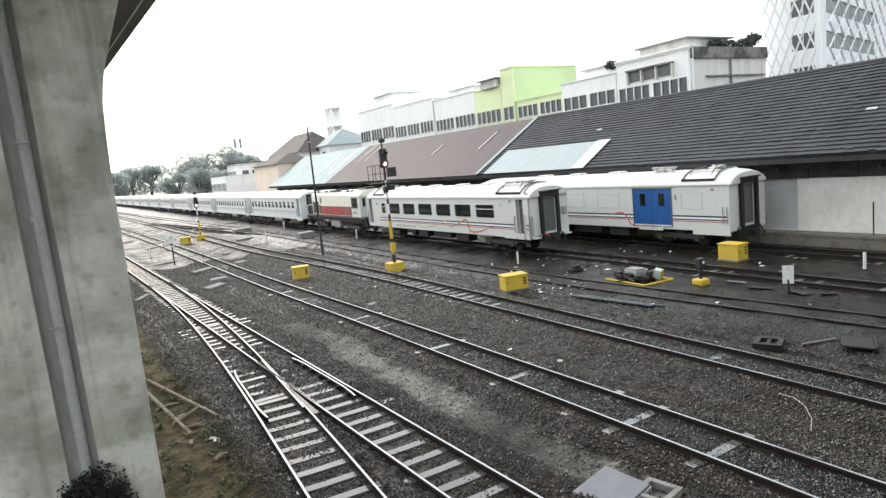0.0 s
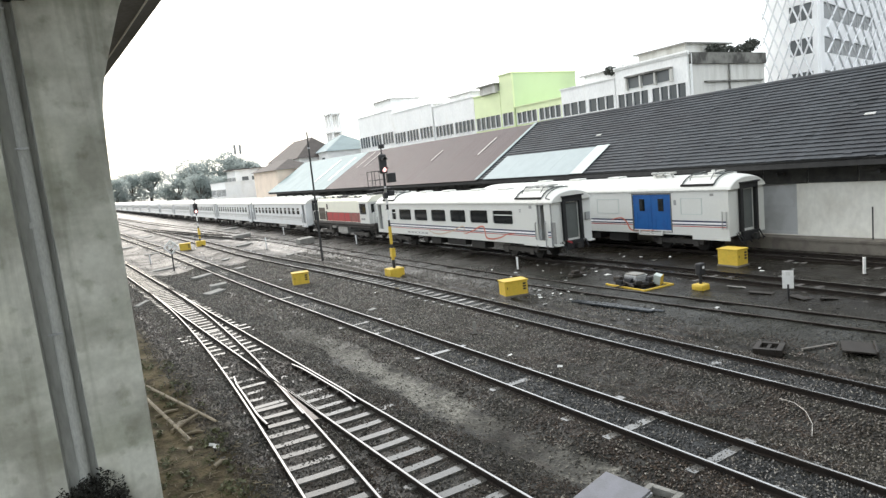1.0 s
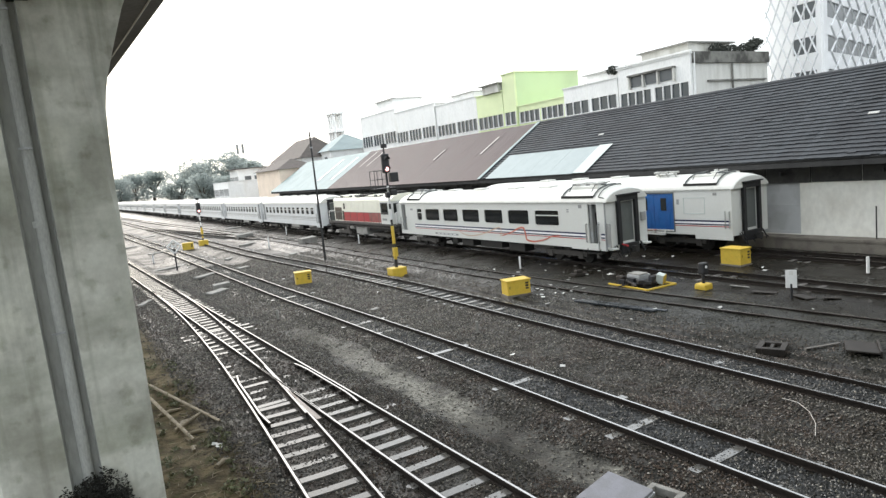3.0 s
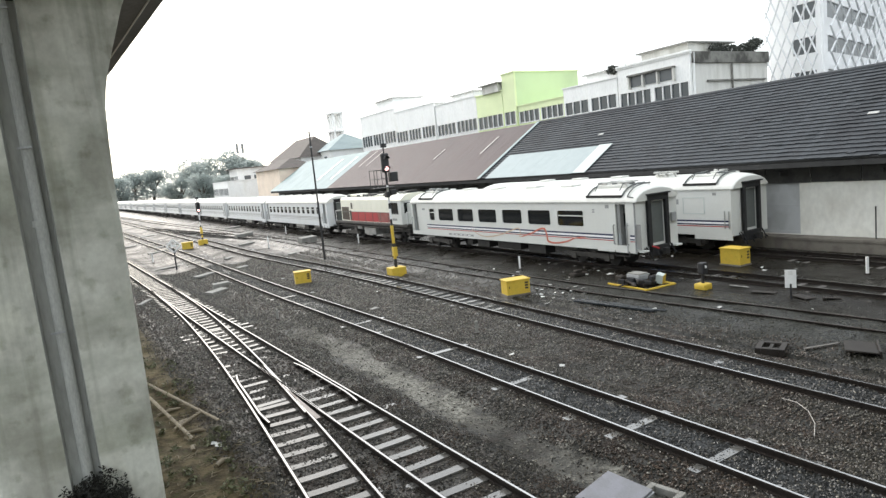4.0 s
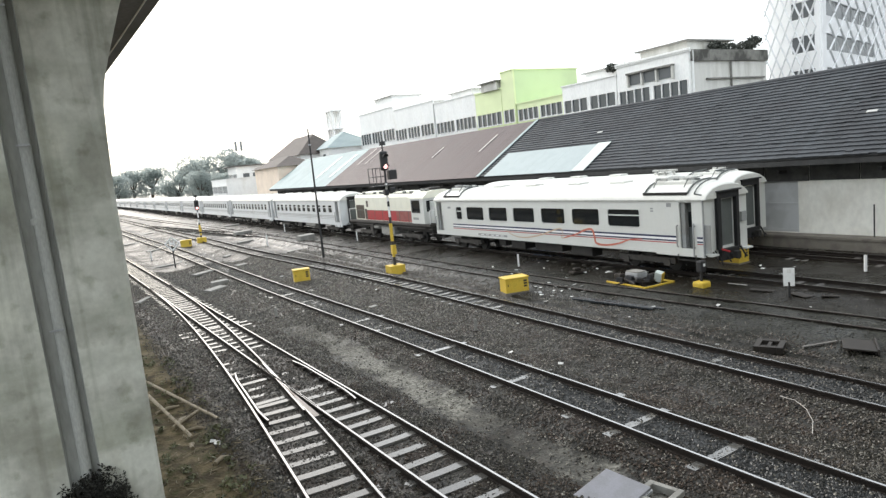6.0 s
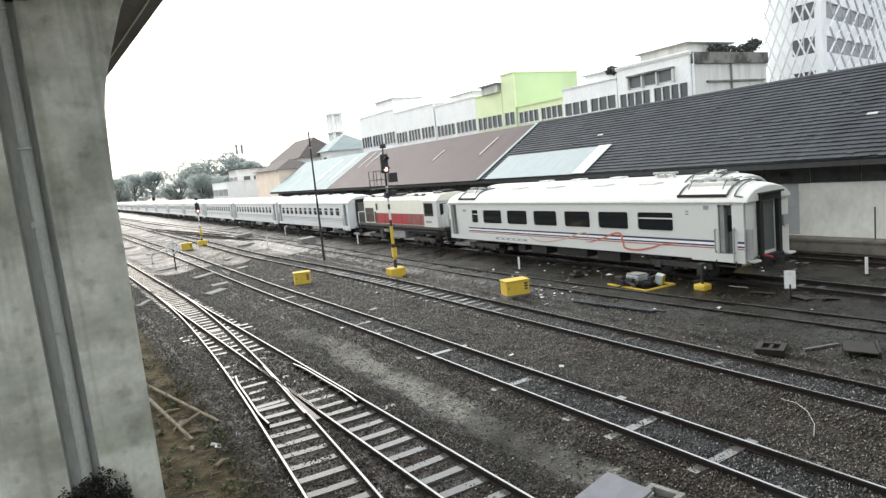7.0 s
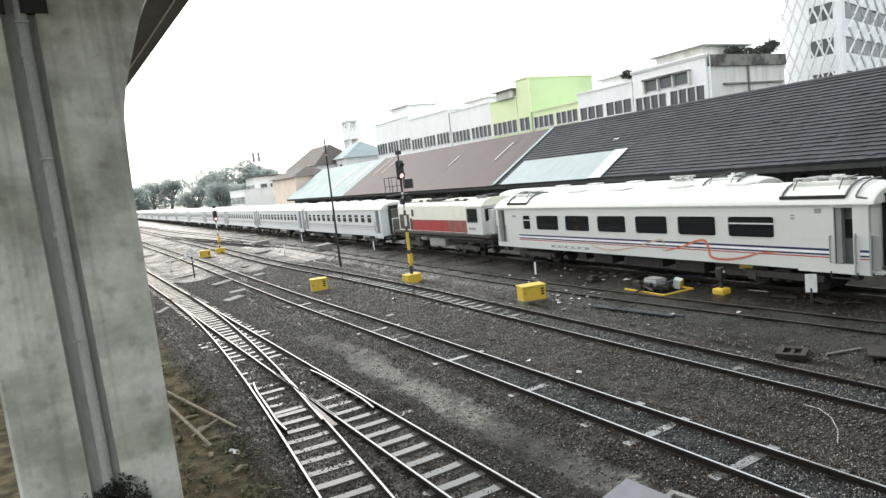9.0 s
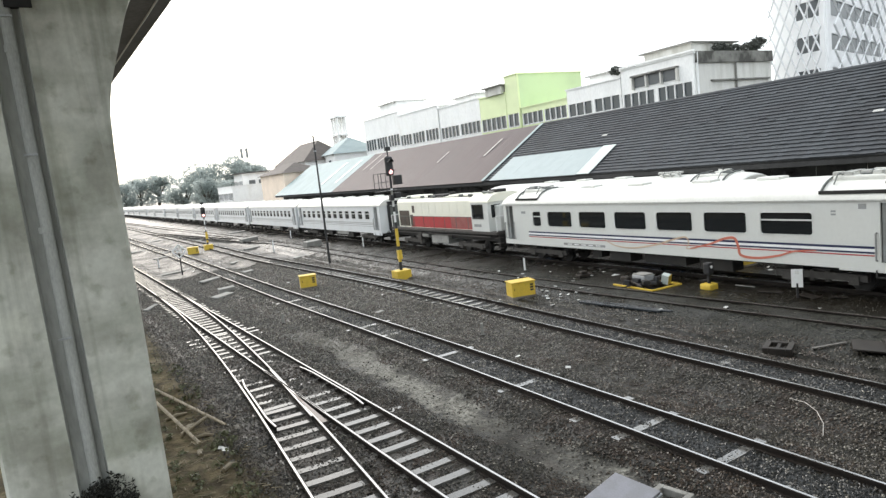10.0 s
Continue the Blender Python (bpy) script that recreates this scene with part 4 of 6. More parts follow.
def coach_shell(t, length, holes_near, paint, roof_paint, sill=0.85):
    """Body side walls with openings, floor, roof, ends and the gear below."""
    bm = bmesh.new()
    wall_panel(bm, (-RW, 0, sill), (-RW + 0.07, length, 2.99), holes_near)
    part("side_wall", bm, paint, t)
    bm = bmesh.new()
    wall_panel(bm, (RW - 0.07, 0, sill), (RW, length, 2.99), [h for h in holes_near if h[3] - h[2] > 1.4])
    part("side_wall", bm, paint, t)
    bm = bmesh.new()
    rings = []
    ends = ((-0.12, 0.72), (-0.05, 0.79), (0.1, 0.86), (0.35, 0.93), (0.7, 0.975), (1.2, 1.0))
    for y, k in (*ends, *((length - y, k) for y, k in ends[::-1])):
        rings.append([bm.verts.new((x * (0.93 + 0.07 * k), y, 2.98 + (z - 2.98) * k)) for x, z in ROOF_PROFILE])
    for a, b in zip(rings, rings[1:]):
        for i in range(len(ROOF_PROFILE) - 1):
            bm.faces.new((a[i], a[i + 1], b[i + 1], b[i])).smooth = True
    bm.faces.new(rings[0])
    bm.faces.new(rings[-1][::-1])
    bmesh.ops.recalc_face_normals(bm, faces=bm.faces)
    roof = part("roof", bm, roof_paint, t)
    for sx in (-1, 1):
        part("gutter", box((sx * (RW + 0.025) - 0.02, 0.05, 2.965), (sx * (RW + 0.025) + 0.02, length - 0.05, 3.01)), M["gutter"], roof)
    part("floor", box((-RW + 0.07, 0.02, 1.0), (RW - 0.07, length - 0.02, 1.1)), M["interior"], t)
    # partitions that close the saloon and its vestibules
    for y in (1.4, length - 1.15):
        part("partition", box((-RW + 0.075, y, 1.1), (RW - 0.075, y + 0.05, 2.98)), M["interior"], t)
    for y, out_y in ((0.0, -1), (length, 1)):
        bm = bmesh.new()
        a, b = (y, y + 0.07) if out_y < 0 else (y - 0.07, y)
        wall_panel(bm, (-RW + 0.075, a, sill), (RW - 0.075, b, 2.985), [(-0.42, 0.42, 1.1, 2.9)], axis="y")
        end = part("end_wall", bm, paint, t)
        # rubber gangway bellows round the end door
        for k in range(3):
            o = y + out_y * (0.02 + 0.05 * k)
            g = 0.03 * (k % 2)
            bm = bmesh.new()
            wall_panel(bm, (-0.64 + g, min(o, o + out_y * 0.045), 1.0), (0.64 - g, max(o, o + out_y * 0.045), 3.2 - g), [(-0.46, 0.46, 0.99, 2.95)], axis="y")
            part("gangway_fold", bm, M["rubber"], end, "black rubber gangway fold")
        part("gangway_hood", box((-0.7, min(y + out_y * 0.01, y + out_y * 0.26), 3.2), (0.7, max(y + out_y * 0.01, y + out_y * 0.26), 3.26), 0.015), M["rubber"], end, "black rubber hood over the gangway")
        # End door painted dark: the gangway's inner shade is in its colour
        part("end_door", box((-0.42, a + 0.01, 1.1), (0.42, b - 0.01, 2.9)), M["doordark"], end, "end door painted dark for the gangway's shade")
        bm = bmesh.new()
        add_rod(bm, (0, y, 0.75), (0, y + out_y * 0.5, 0.75), 0.07)
        add_box(bm, (-0.13, min(y + out_y * 0.35, y + out_y * 0.55), 0.62), (0.13, max(y + out_y * 0.35, y + out_y * 0.55), 0.9), 0.03)
        part("coupler", bm, M["under"], end)
        part("gangway_apron", box((-0.55, min(y + out_y * 0.02, y + out_y * 0.2), 0.55), (0.55, max(y + out_y * 0.02, y + out_y * 0.2), 1.0), 0.03), M["rubber"], end)
        for k in range(4):
            sx = -0.75 + 0.5 * k
            bm = bmesh.new()
            add_tube(bm, [(sx, y + out_y * 0.04, 0.98), (sx + 0.04, y + out_y * 0.24, 0.7 - 0.06 * (k % 2)), (sx + 0.1, y + out_y * 0.3, 0.42 + 0.05 * k)], 0.03)
            part("jumper_cable", bm, M["rubber"], end)
        for sx in (-0.85, 0.85):
            bm = bmesh.new()
            add_tube(bm, [(sx, y + out_y * 0.03, 0.95), (sx * 0.98, y + out_y * 0.22, 0.62), (sx * 0.9, y + out_y * 0.25, 0.5)], 0.025)
            part("hose", bm, M["rubber"], end)
    bm = bmesh.new()
    add_box(bm, (-1.12, 0.1, 0.78), (1.12, length - 0.1, 0.99))
    for y0, y1, x0, x1, z0 in ((6.2, 7.6, -1.15, -0.5, 0.35), (8.3, 10.4, -1.12, -0.3, 0.42), (11.2, 12.4, -1.15, -0.4, 0.38), (9, 11.5, 0.3, 1.12, 0.4), (13.0, 13.6, -1.1, -0.6, 0.45)):
        add_box(bm, (x0, y0, z0), (x1, y1, 0.8), 0.03)
    part("underframe", bm, M["under"], t)
    for y in (3.1, length - 3.1):
        bogie(t, y)
    return roof


def window(t, y0, y1, z0, z1, split=False):
    bm = bmesh.new()
    e = 0.02
    c = 0.09
    for cy, cz, dy, dz in ((y0, z0, c, c), (y1, z0, -c, c), (y0, z1, c, -c), (y1, z1, -c, -c)):
        tri = [(cy, cz), (cy + dy, cz), (cy + dy * 0.3, cz + dz * 0.3), (cy, cz + dz)]
        front = [bm.verts.new((-RW - 0.004, py, pz)) for py, pz in tri]
        back = [bm.verts.new((-RW + 0.03, py, pz)) for py, pz in tri]
        bm.faces.new(front)
        bm.faces.new(back[::-1])
        for i in range(4):
            bm.faces.new((front[i], front[(i + 1) % 4], back[(i + 1) % 4], back[i]))
    for lo, hi in (((y0 - e, z0 - e), (y1 + e, z0)), ((y0 - e, z1), (y1 + e, z1 + e)), ((y0 - e, z0), (y0, z1)), ((y1, z0), (y1 + e, z1))):
        add_box(bm, (-RW - 0.012, lo[0], lo[1]), (-RW + 0.03, hi[0], hi[1]))
    if split:
        zz = z0 + (z1 - z0) * 0.66
        add_box(bm, (-RW + 0.0, y0, zz - 0.025), (-RW + 0.03, y1, zz + 0.025))
    bmesh.ops.recalc_face_normals(bm, faces=bm.faces)
    fr = part("window", bm, M["coach"], t)
    part("pane", box((-RW + 0.035, y0 - 0.01, z0 - 0.01), (-RW + 0.05, y1 + 0.01, z1 + 0.01)), M["window"], fr, "dark tinted glass")


def door_gear(t, y0, y1):
    """Recessed doorway: jamb, half-open leaf, steps, grab rails."""
    bm = bmesh.new()
    add_box(bm, (-RW + 0.3, y0 - 0.05, 1.1), (-RW + 0.34, y1 + 0.05, 2.9))
    # Leaf coloured dark to give the doorway its shade
    d = part("door", bm, M["doordark"], t, "side door set back in its doorway, painted dark for shade")
    part("door_jamb", box((-RW + 0.08, y1 - 0.2, 1.12), (-RW + 0.28, y1 - 0.02, 2.88)), M["doorgrey"], d)
    part("door_window", box((-RW + 0.285, y0 + 0.15, 1.9), (-RW + 0.3, y1 - 0.15, 2.5)), M["window"], d)
    for y in (y0 - 0.1, y1 + 0.1):
        bm = bmesh.new()
        add_tube(bm, [(-RW - 0.0, y, 1.15), (-RW - 0.07, y, 1.18), (-RW - 0.07, y, 1.97), (-RW, y, 2.0)], 0.028)
        part("grab_rail", bm, M["doorgrey"], d)
    bm = bmesh.new()
    add_box(bm, (-RW - 0.02, y0 - 0.12, 0.62), (-RW + 0.3, y1 + 0.12, 0.66))
    add_box(bm, (-RW - 0.02, y0 - 0.14, 0.62), (-RW + 0.28, y0 - 0.1, 0.86))
    add_box(bm, (-RW - 0.02, y1 + 0.1, 0.62), (-RW + 0.28, y1 + 0.14, 0.86))
    part("step", bm, M["under"], d)


def roof_unit(roof, y0, y1, tall=0.2, x=0.0):
    """Air-conditioning unit with a raised frame and a dark side grille."""
    bm = bmesh.new()
    add_box(bm, (x - 0.7, y0 + 0.15, 3.42), (x + 0.8, y1 - 0.15, 3.58 + tall * 0.6), 0.06)
    u = part("air_conditioner", bm, M["coach_roof"], roof)
    for y in (y0 - 0.02, y1 - 0.06):
        bm = bmesh.new()
        for a, b in zip(ROOF_PROFILE[2:7], ROOF_PROFILE[3:8]):
            add_rod(bm, (a[0], y, a[1] + 0.05), (b[0], y, b[1] + 0.05), 0.038, seg=6)
        part("frame_bar", bm, M["doordark"], u)
    bm = bmesh.new()
    add_box(bm, (-1.27, y0, 3.18), (-1.19, y1, 3.29), 0.01)
    part("grille", bm, M["under"], u)
    top = 3.58 + tall * 0.6
    for k in range(3):
        yy = y0 + (y1 - y0) * (k + 0.5) / 3
        part("fan_cowl", rod((-0.3, yy, top), (-0.3, yy, top + 0.05), 0.24, seg=14), M["doordark"], u, "dark fan cowl")
    rng = random.Random(int(y0 * 100) + 3)
    for k in range(6):
        yy, xx = rng.uniform(y0 + 0.2, y1 - 0.5), rng.uniform(-0.68, 0.35)
        part("cowl_box", box((xx, yy, top - 0.02), (xx + rng.uniform(0.15, 0.35), yy + rng.uniform(0.12, 0.4), top + rng.uniform(0.05, 0.16)), 0.015), M[rng.choice(("gutter", "coach_roof", "doorgrey"))], u)
    for yy in (y0 + 0.3, y1 - 0.35):
        bm = bmesh.new()
        add_tube(bm, [(-1.0, yy, 3.46), (-0.75, yy, top + 0.06), (0.3, yy + 0.1, top + 0.1)], 0.022, 5)
        part("conduit", bm, M["doordark"], u)


def vents(roof, ys):
    for y in ys:
        bm = box((-0.35, y - 0.45, 3.6), (0.25, y + 0.45, 3.74), 0.05)
        part("roof_vent", bm, M["coach_roof"], roof)


def stripes(t, spans, top=1.58):
    for y0, y1 in spans:
        part("stripe", strip(y0, y1, top - 0.075, top), M["navy"], t, "navy stripe")
        part("stripe", strip(y0, y1, top - 0.165, top - 0.075), M["white"], t, "white stripe")
        part("stripe", strip(y0, y1, top - 0.22, top - 0.165), M["navy"], t, "navy stripe")
        part("stripe", strip(y0, y1, top - 0.3, top - 0.265), M["red"], t, "red stripe")


def dining_coach():
    t = thing("passenger_coach", "white passenger coach with navy stripe and orange ribbon, roof air-conditioners", "train coach", group="train")
    wins = [(3.1, 4.9), (5.45, 7.2), (7.75, 9.47), (10.05, 11.8), (12.38, 14.07), (14.62, 16.36)]
    holes = [(a, b, 1.87, 2.6) for a, b in wins] + [(16.92, 17.54, 1.87, 2.6), (0.5, 1.08, 1.1, 2.9), (19.25, 19.85, 1.1, 2.9)]
    roof = coach_shell(t, 20.1, holes, M["coach"], M["coach_roof"])
    for i, (a, b) in enumerate(wins):
        window(t, a, b, 1.87, 2.6, split=(i == 0))
    window(t, 16.92, 17.54, 1.87, 2.6, split=True)
    door_gear(t, 0.5, 1.08)
    door_gear(t, 19.25, 19.85)
    stripes(t, [(1.25, 18.0)])
    stripes(t, [(0.0, 0.3)], 1.58)
    part("ribbon", ribbon([(12.6, 1.4), (11.9, 1.12), (10.9, 1.05), (9.6, 1.25), (8.7, 1.5), (8.1, 1.62), (7.95, 1.4), (8.05, 1.18), (7.6, 1.2)], 0.07), M["tan"], t, "tan swirl of the ribbon")
    part("ribbon", ribbon([(7.9, 1.18), (7.0, 1.4), (6.4, 1.62), (5.95, 1.66), (5.8, 1.35), (5.7, 1.05), (5.1, 0.99), (4.3, 1.12), (3.7, 1.31), (3.0, 1.37)], 0.1, 0.016), M["orange"], t, "orange ribbon swoosh")
    for yy in (-0.04, 0.42):
        bm = bmesh.new()
        add_tube(bm, [(-RW - 0.06, yy, 0.8), (-RW - 0.06, yy, 2.05), (-RW, yy, 2.08)], 0.03)
        part("corner_rail", bm, M["greymetal"], t)
    part("corner_gate", box((-RW - 0.03, -0.32, 0.98), (-RW + 0.0, -0.02, 2.05), 0.01), M["doorgrey"], t, "grey folded corner gate")
    board = part("name_board", strip(12.5, 15.3, 0.98, 1.09), M["doorgrey"], t, "grey name board with unreadable pale lettering")
    for k in range(5):
        part("lettering", strip(12.8 + k * 0.48, 13.1 + k * 0.48, 1.015, 1.055, 0.012), M["white"], board)
    for y0, y1, z0, z1 in ((1.45, 1.68, 2.72, 2.88), (18.15, 18.5, 2.5, 2.62), (2.35, 2.5, 2.62, 2.68), (2.35, 2.5, 2.52, 2.58)):
        part("lettering", strip(y0, y1, z0, z1), M["doorgrey"], t)
    part("sill_skirt", box((-RW, 0, 0.79), (-RW + 0.06, 2.3, 0.85)), M["coach"], t)
    roof_unit(roof, 0.75, 2.9)
    roof_unit(roof, 17.2, 19.0)
    vents(roof, [5.2, 8.0, 11.4, 14.4])
    bm = bmesh.new()
    for a, b in zip(ROOF_PROFILE[2:7], ROOF_PROFILE[3:8]):
        add_rod(bm, (a[0], 0.42, a[1] + 0.04), (b[0], 0.42, b[1] + 0.04), 0.028, seg=6)
    add_rod(bm, (-1.22, 0.42, 3.22), (-1.22, 0.1, 3.17), 0.03, seg=6)
    part("roof_step_frame", bm, M["doordark"], roof, "dark roof step frame")
    for k in range(5):
        yy = 0.95 + k * 0.4
        part("cable_box", box((-0.66 + 0.12 * (k % 3), yy, 3.66), (-0.3 + 0.1 * (k % 2), yy + 0.28, 3.82), 0.02), M["gutter"], roof)
    part("corner_post", box((-RW - 0.012, -0.012, 0.86), (-RW + 0.05, 0.03, 2.97)), M["doorgrey"], t)
    part("footboard", box((-1.24, -0.3, 0.82), (-0.85, -0.05, 0.9), 0.02), M["coach"], t)
    part("footboard", box((0.85, -0.3, 0.82), (1.24, -0.05, 0.9), 0.02), M["coach"], t)
    part("jumper_socket", box((0.88, -0.1, 1.9), (1.18, -0.01, 2.3), 0.03), M["doorgrey"], t)
    part("buffer_pipe", rod((-0.5, -0.05, 1.02), (-0.5, -0.5, 0.95), 0.04), M["red"], t, "red brake pipe")
    return t


def economy_coach():
    t = thing("passenger_coach", "silver-white passenger coach with a row of small windows", "train coach", group="train")
    wins = [(2.0 + i * 1.43, 2.85 + i * 1.43) for i in range(12)]
    holes = [(a, b, 1.95, 2.58) for a, b in wins] + [(0.45, 1.1, 1.1, 2.9), (19.0, 19.65, 1.1, 2.9)]
    roof = coach_shell(t, 20.1, holes, M["coach_grey"], M["coach_roof"])
    for a, b in wins:
        window(t, a, b, 1.95, 2.58, split=True)
    door_gear(t, 0.45, 1.1)
    door_gear(t, 19.0, 19.65)
    for z0, z1 in ((1.62, 1.68), (1.5, 1.55), (1.36, 1.39)):
        part("stripe", strip(1.3, 18.8, z0, z1), M["doorgrey"], t, "dark grey stripe")
    part("sill_skirt", box((-RW, 0, 0.7), (-RW + 0.06, 1.6, 0.85)), M["coach_grey"], t)
    part("tank", box((-1.2, 7.2, 0.55), (-0.6, 9.8, 0.85), 0.03), M["tankgrey"], t)
    vents(roof, [2.5, 5.5, 8.5, 11.5, 14.5, 17.5])
    return t


def generator_coach():
    t = thing("luggage_coach", "parked white luggage coach with blue sliding doors", "train coach", loc=(27.03, 18.3, 0))
    holes = [(3.2, 5.6, 1.05, 2.88), (12.0, 14.4, 1.05, 2.88)]
    roof = coach_shell(t, 20.1, holes, M["coach"], M["coach_roof"])
    for a, b in ((3.2, 5.6), (12.0, 14.4)):
        mid = (a + b) / 2
        for k, (p, q) in enumerate(((a, mid), (mid, b))):
            leaf = part("sliding_door", box((-RW + 0.005 + 0.0 * k, p + 0.006, 0.98), (-RW + 0.05, q - 0.006, 2.83), 0.01), M["blue"], t, "blue sliding door leaf")
            c = (p + q) / 2
            part("door_window", box((-RW - 0.006, c - 0.17, 2.0), (-RW + 0.01, c + 0.17, 2.62)), M["window"], leaf)
            for yy in (p + 0.25, q - 0.25):
                part("door_rib", box((-RW - 0.004, yy - 0.02, 1.04), (-RW + 0.01, yy + 0.02, 1.92)), M["blue"], leaf)
        bm = bmesh.new()
        for lo, hi in (((a - 0.06, 0.94), (b + 0.06, 0.98)), ((a - 0.06, 2.84), (b + 0.06, 2.9)), ((a - 0.06, 0.98), (a, 2.84)), ((b, 0.98), (b + 0.06, 2.84))):
            add_box(bm, (-RW - 0.016, lo[0], lo[1]), (-RW + 0.01, hi[0], hi[1]))
        part("door_surround", bm, M["doordark"], t, "dark rubber door surround")
        bm = box((-RW - 0.03, a - 0.2, 2.905), (-RW, b + 0.2, 2.95))
        part("door_track", bm, M["gutter"], t)
        bm = box((-RW - 0.1, a + 0.5, 0.78), (-RW - 0.02, b - 0.4, 0.84))
        for k in range(3):
            yy = a + 0.5 + k * (b - a - 0.94) / 2
            add_box(bm, (-RW - 0.09, yy, 0.78), (-RW - 0.03, yy + 0.05, 1.0))
        part("step", bm, M["coach"], t)
    for a, b in ((1.4, 2.6), (6.6, 8.2), (9.3, 10.9)):
        bm = bmesh.new()
        for lo, hi in (((a, 1.85), (b, 1.88)), ((a, 2.6), (b, 2.63)), ((a, 1.85), (a + 0.03, 2.63)), ((b - 0.03, 1.85), (b, 2.63))):
            add_box(bm, (-RW - 0.012, lo[0], lo[1]), (-RW + 0.01, hi[0], hi[1]))
        part("hatch_frame", bm, M["sheetlight"], t)
    part("warning_plate", strip(0.75, 0.95, 2.72, 2.84), M["doorgrey"], t)
    part("warning_plate", strip(2.85, 3.0, 2.3, 2.55), M["doorgrey"], t)
    stripes(t, [(0.1, 3.15), (5.65, 11.9), (14.5, 20.0)], 1.56)
    part("ribbon", ribbon([(7.2, 1.5), (6.5, 1.62), (6.1, 1.4), (5.8, 1.0), (4.9, 0.97), (4.3, 1.02)], 0.08), M["orange"], t, "orange ribbon swoosh")
    part("sill_skirt", box((-RW, 0, 0.66), (-RW + 0.06, 2.0, 0.85)), M["coach"], t)
    bm = bmesh.new()
    add_tube(bm, [(-RW - 0.05, 0.1, 1.2), (-RW - 0.05, 0.1, 2.0)], 0.022)
    add_tube(bm, [(-RW - 0.05, 0.32, 1.2), (-RW - 0.05, 0.32, 2.0)], 0.022)
    part("grab_rail", bm, M["steel"], t)
    roof_unit(roof, 0.8, 2.6, 0.14)
    vents(roof, [4.6, 7.8, 11, 14])
    bm = bmesh.new()
    for y in (3.6, 4.1, 4.6):
        add_rod(bm, (-0.5, y, 3.6), (-0.5, y + 0.15, 3.82), 0.04)
        add_box(bm, (-0.62, y - 0.1, 3.78), (-0.36, y + 0.3, 3.88), 0.02)
    add_rod(bm, (-0.6, 3.4, 3.84), (-0.4, 5.0, 3.86), 0.03)
    part("exhaust_rack", bm, M["gutter"], roof)
    return t


def locomotive():
    """Hood diesel: cab next to the leading coach, long hood behind it."""
    t = thing("diesel_locomotive", "cream and red hood diesel locomotive with walkway rails", "locomotive", group="train")
    part("frame", box((-1.38, 0.2, 1.24), (1.38, 13.9, 1.42), 0.03), M["bogie"], t, "dark frame sill")
    hw = 0.98
    hood = bmesh.new()
    add_prism(hood, [(-hw, 1.42), (-hw, 3.2), (-hw + 0.12, 3.38), (-0.5, 3.48), (0.5, 3.48), (hw - 0.12, 3.38), (hw, 3.2), (hw, 1.42)], 2.75, 13.2)
    h = part("long_hood", hood, M["cream"], t, "cream long hood")
    part("hood_band", box((-hw - 0.012, 2.78, 1.45), (-hw + 0.01, 11.3, 2.22)), M["red"], h, "red lower hood band")
    for k in range(9):
        y = 3.0 + k * 0.92
        part("hood_door", box((-hw - 0.017, y, 1.5), (-hw - 0.008, y + 0.9, 2.19)), M["redworn"] if k < 3 else M["red"], h)
        part("hood_door", box((-hw - 0.018, y, 2.38), (-hw - 0.004, y + 0.86, 3.14)), M["cream"], h)
    for y0, y1, z0, z1 in ((11.45, 13.0, 1.5, 2.6), (10.6, 10.95, 2.45, 2.95), (10.95, 11.3, 1.5, 2.3)):
        lv = part("radiator_grille", box((-hw - 0.02, y0, z0), (-hw + 0.01, y1, z1)), M["louvre"], h, "brown radiator louvres")
        bm = bmesh.new()
        for z in np.arange(z0 + 0.06, z1, 0.11):
            add_box(bm, (-hw - 0.045, y0 + 0.03, z), (-hw - 0.015, y1 - 0.03, z + 0.03))
        part("louvre_slats", bm, M["louvre"], lv)
    for y0, y1, z, mm in ((3.2, 6.4, 3.52, "cream"), (7.0, 9.2, 3.55, "under"), (10.2, 12.4, 3.56, "cream")):
        part("roof_hatch", box((-0.55, y0, 3.44), (0.55, y1, z + 0.05), 0.04), M[mm], h)
    part("exhaust_stack", rod((0, 6.7, 3.4), (0, 6.7, 3.72), 0.2, seg=12), M["under"], h)
    part("hood_rail", rod((-0.85, 2.9, 3.46), (-0.85, 12.8, 3.46), 0.025), M["under"], h)
    # cab
    cab = bmesh.new()
    wall_panel(cab, (-1.36, 0.95, 1.42), (-1.28, 2.75, 3.15), [(1.5, 2.55, 2.2, 2.95)])
    add_box(cab, (1.28, 0.95, 1.42), (1.36, 2.75, 3.15))
    wall_panel(cab, (-1.28, 0.95, 1.42), (1.28, 1.02, 3.15), [(-1.1, -0.35, 2.2, 2.95), (0.35, 1.1, 2.2, 2.95)], axis="y")
    wall_panel(cab, (-1.28, 2.68, 1.42), (1.28, 2.75, 3.15), [(-1.22, -1.02, 2.2, 2.95)], axis="y")
    c = part("cab", cab, M["coach"], t, "white cab")
    bm = prism([(-1.4, 3.12), (-1.36, 3.24), (-1.05, 3.48), (-0.5, 3.6), (0.5, 3.6), (1.05, 3.48), (1.36, 3.24), (1.4, 3.12)], 0.85, 2.85)
    part("cab_roof", bm, M["cream"], c, "cream curved cab roof")
    for lo, hi in (((-1.34, 1.5, 2.2), (-1.32, 2.55, 2.95)), ((-1.1, 0.98, 2.2), (-0.35, 1.0, 2.95)), ((0.35, 0.98, 2.2), (1.1, 1.0, 2.95))):
        part("cab_window", box(lo, hi), M["window"], c)
    bm = bmesh.new()
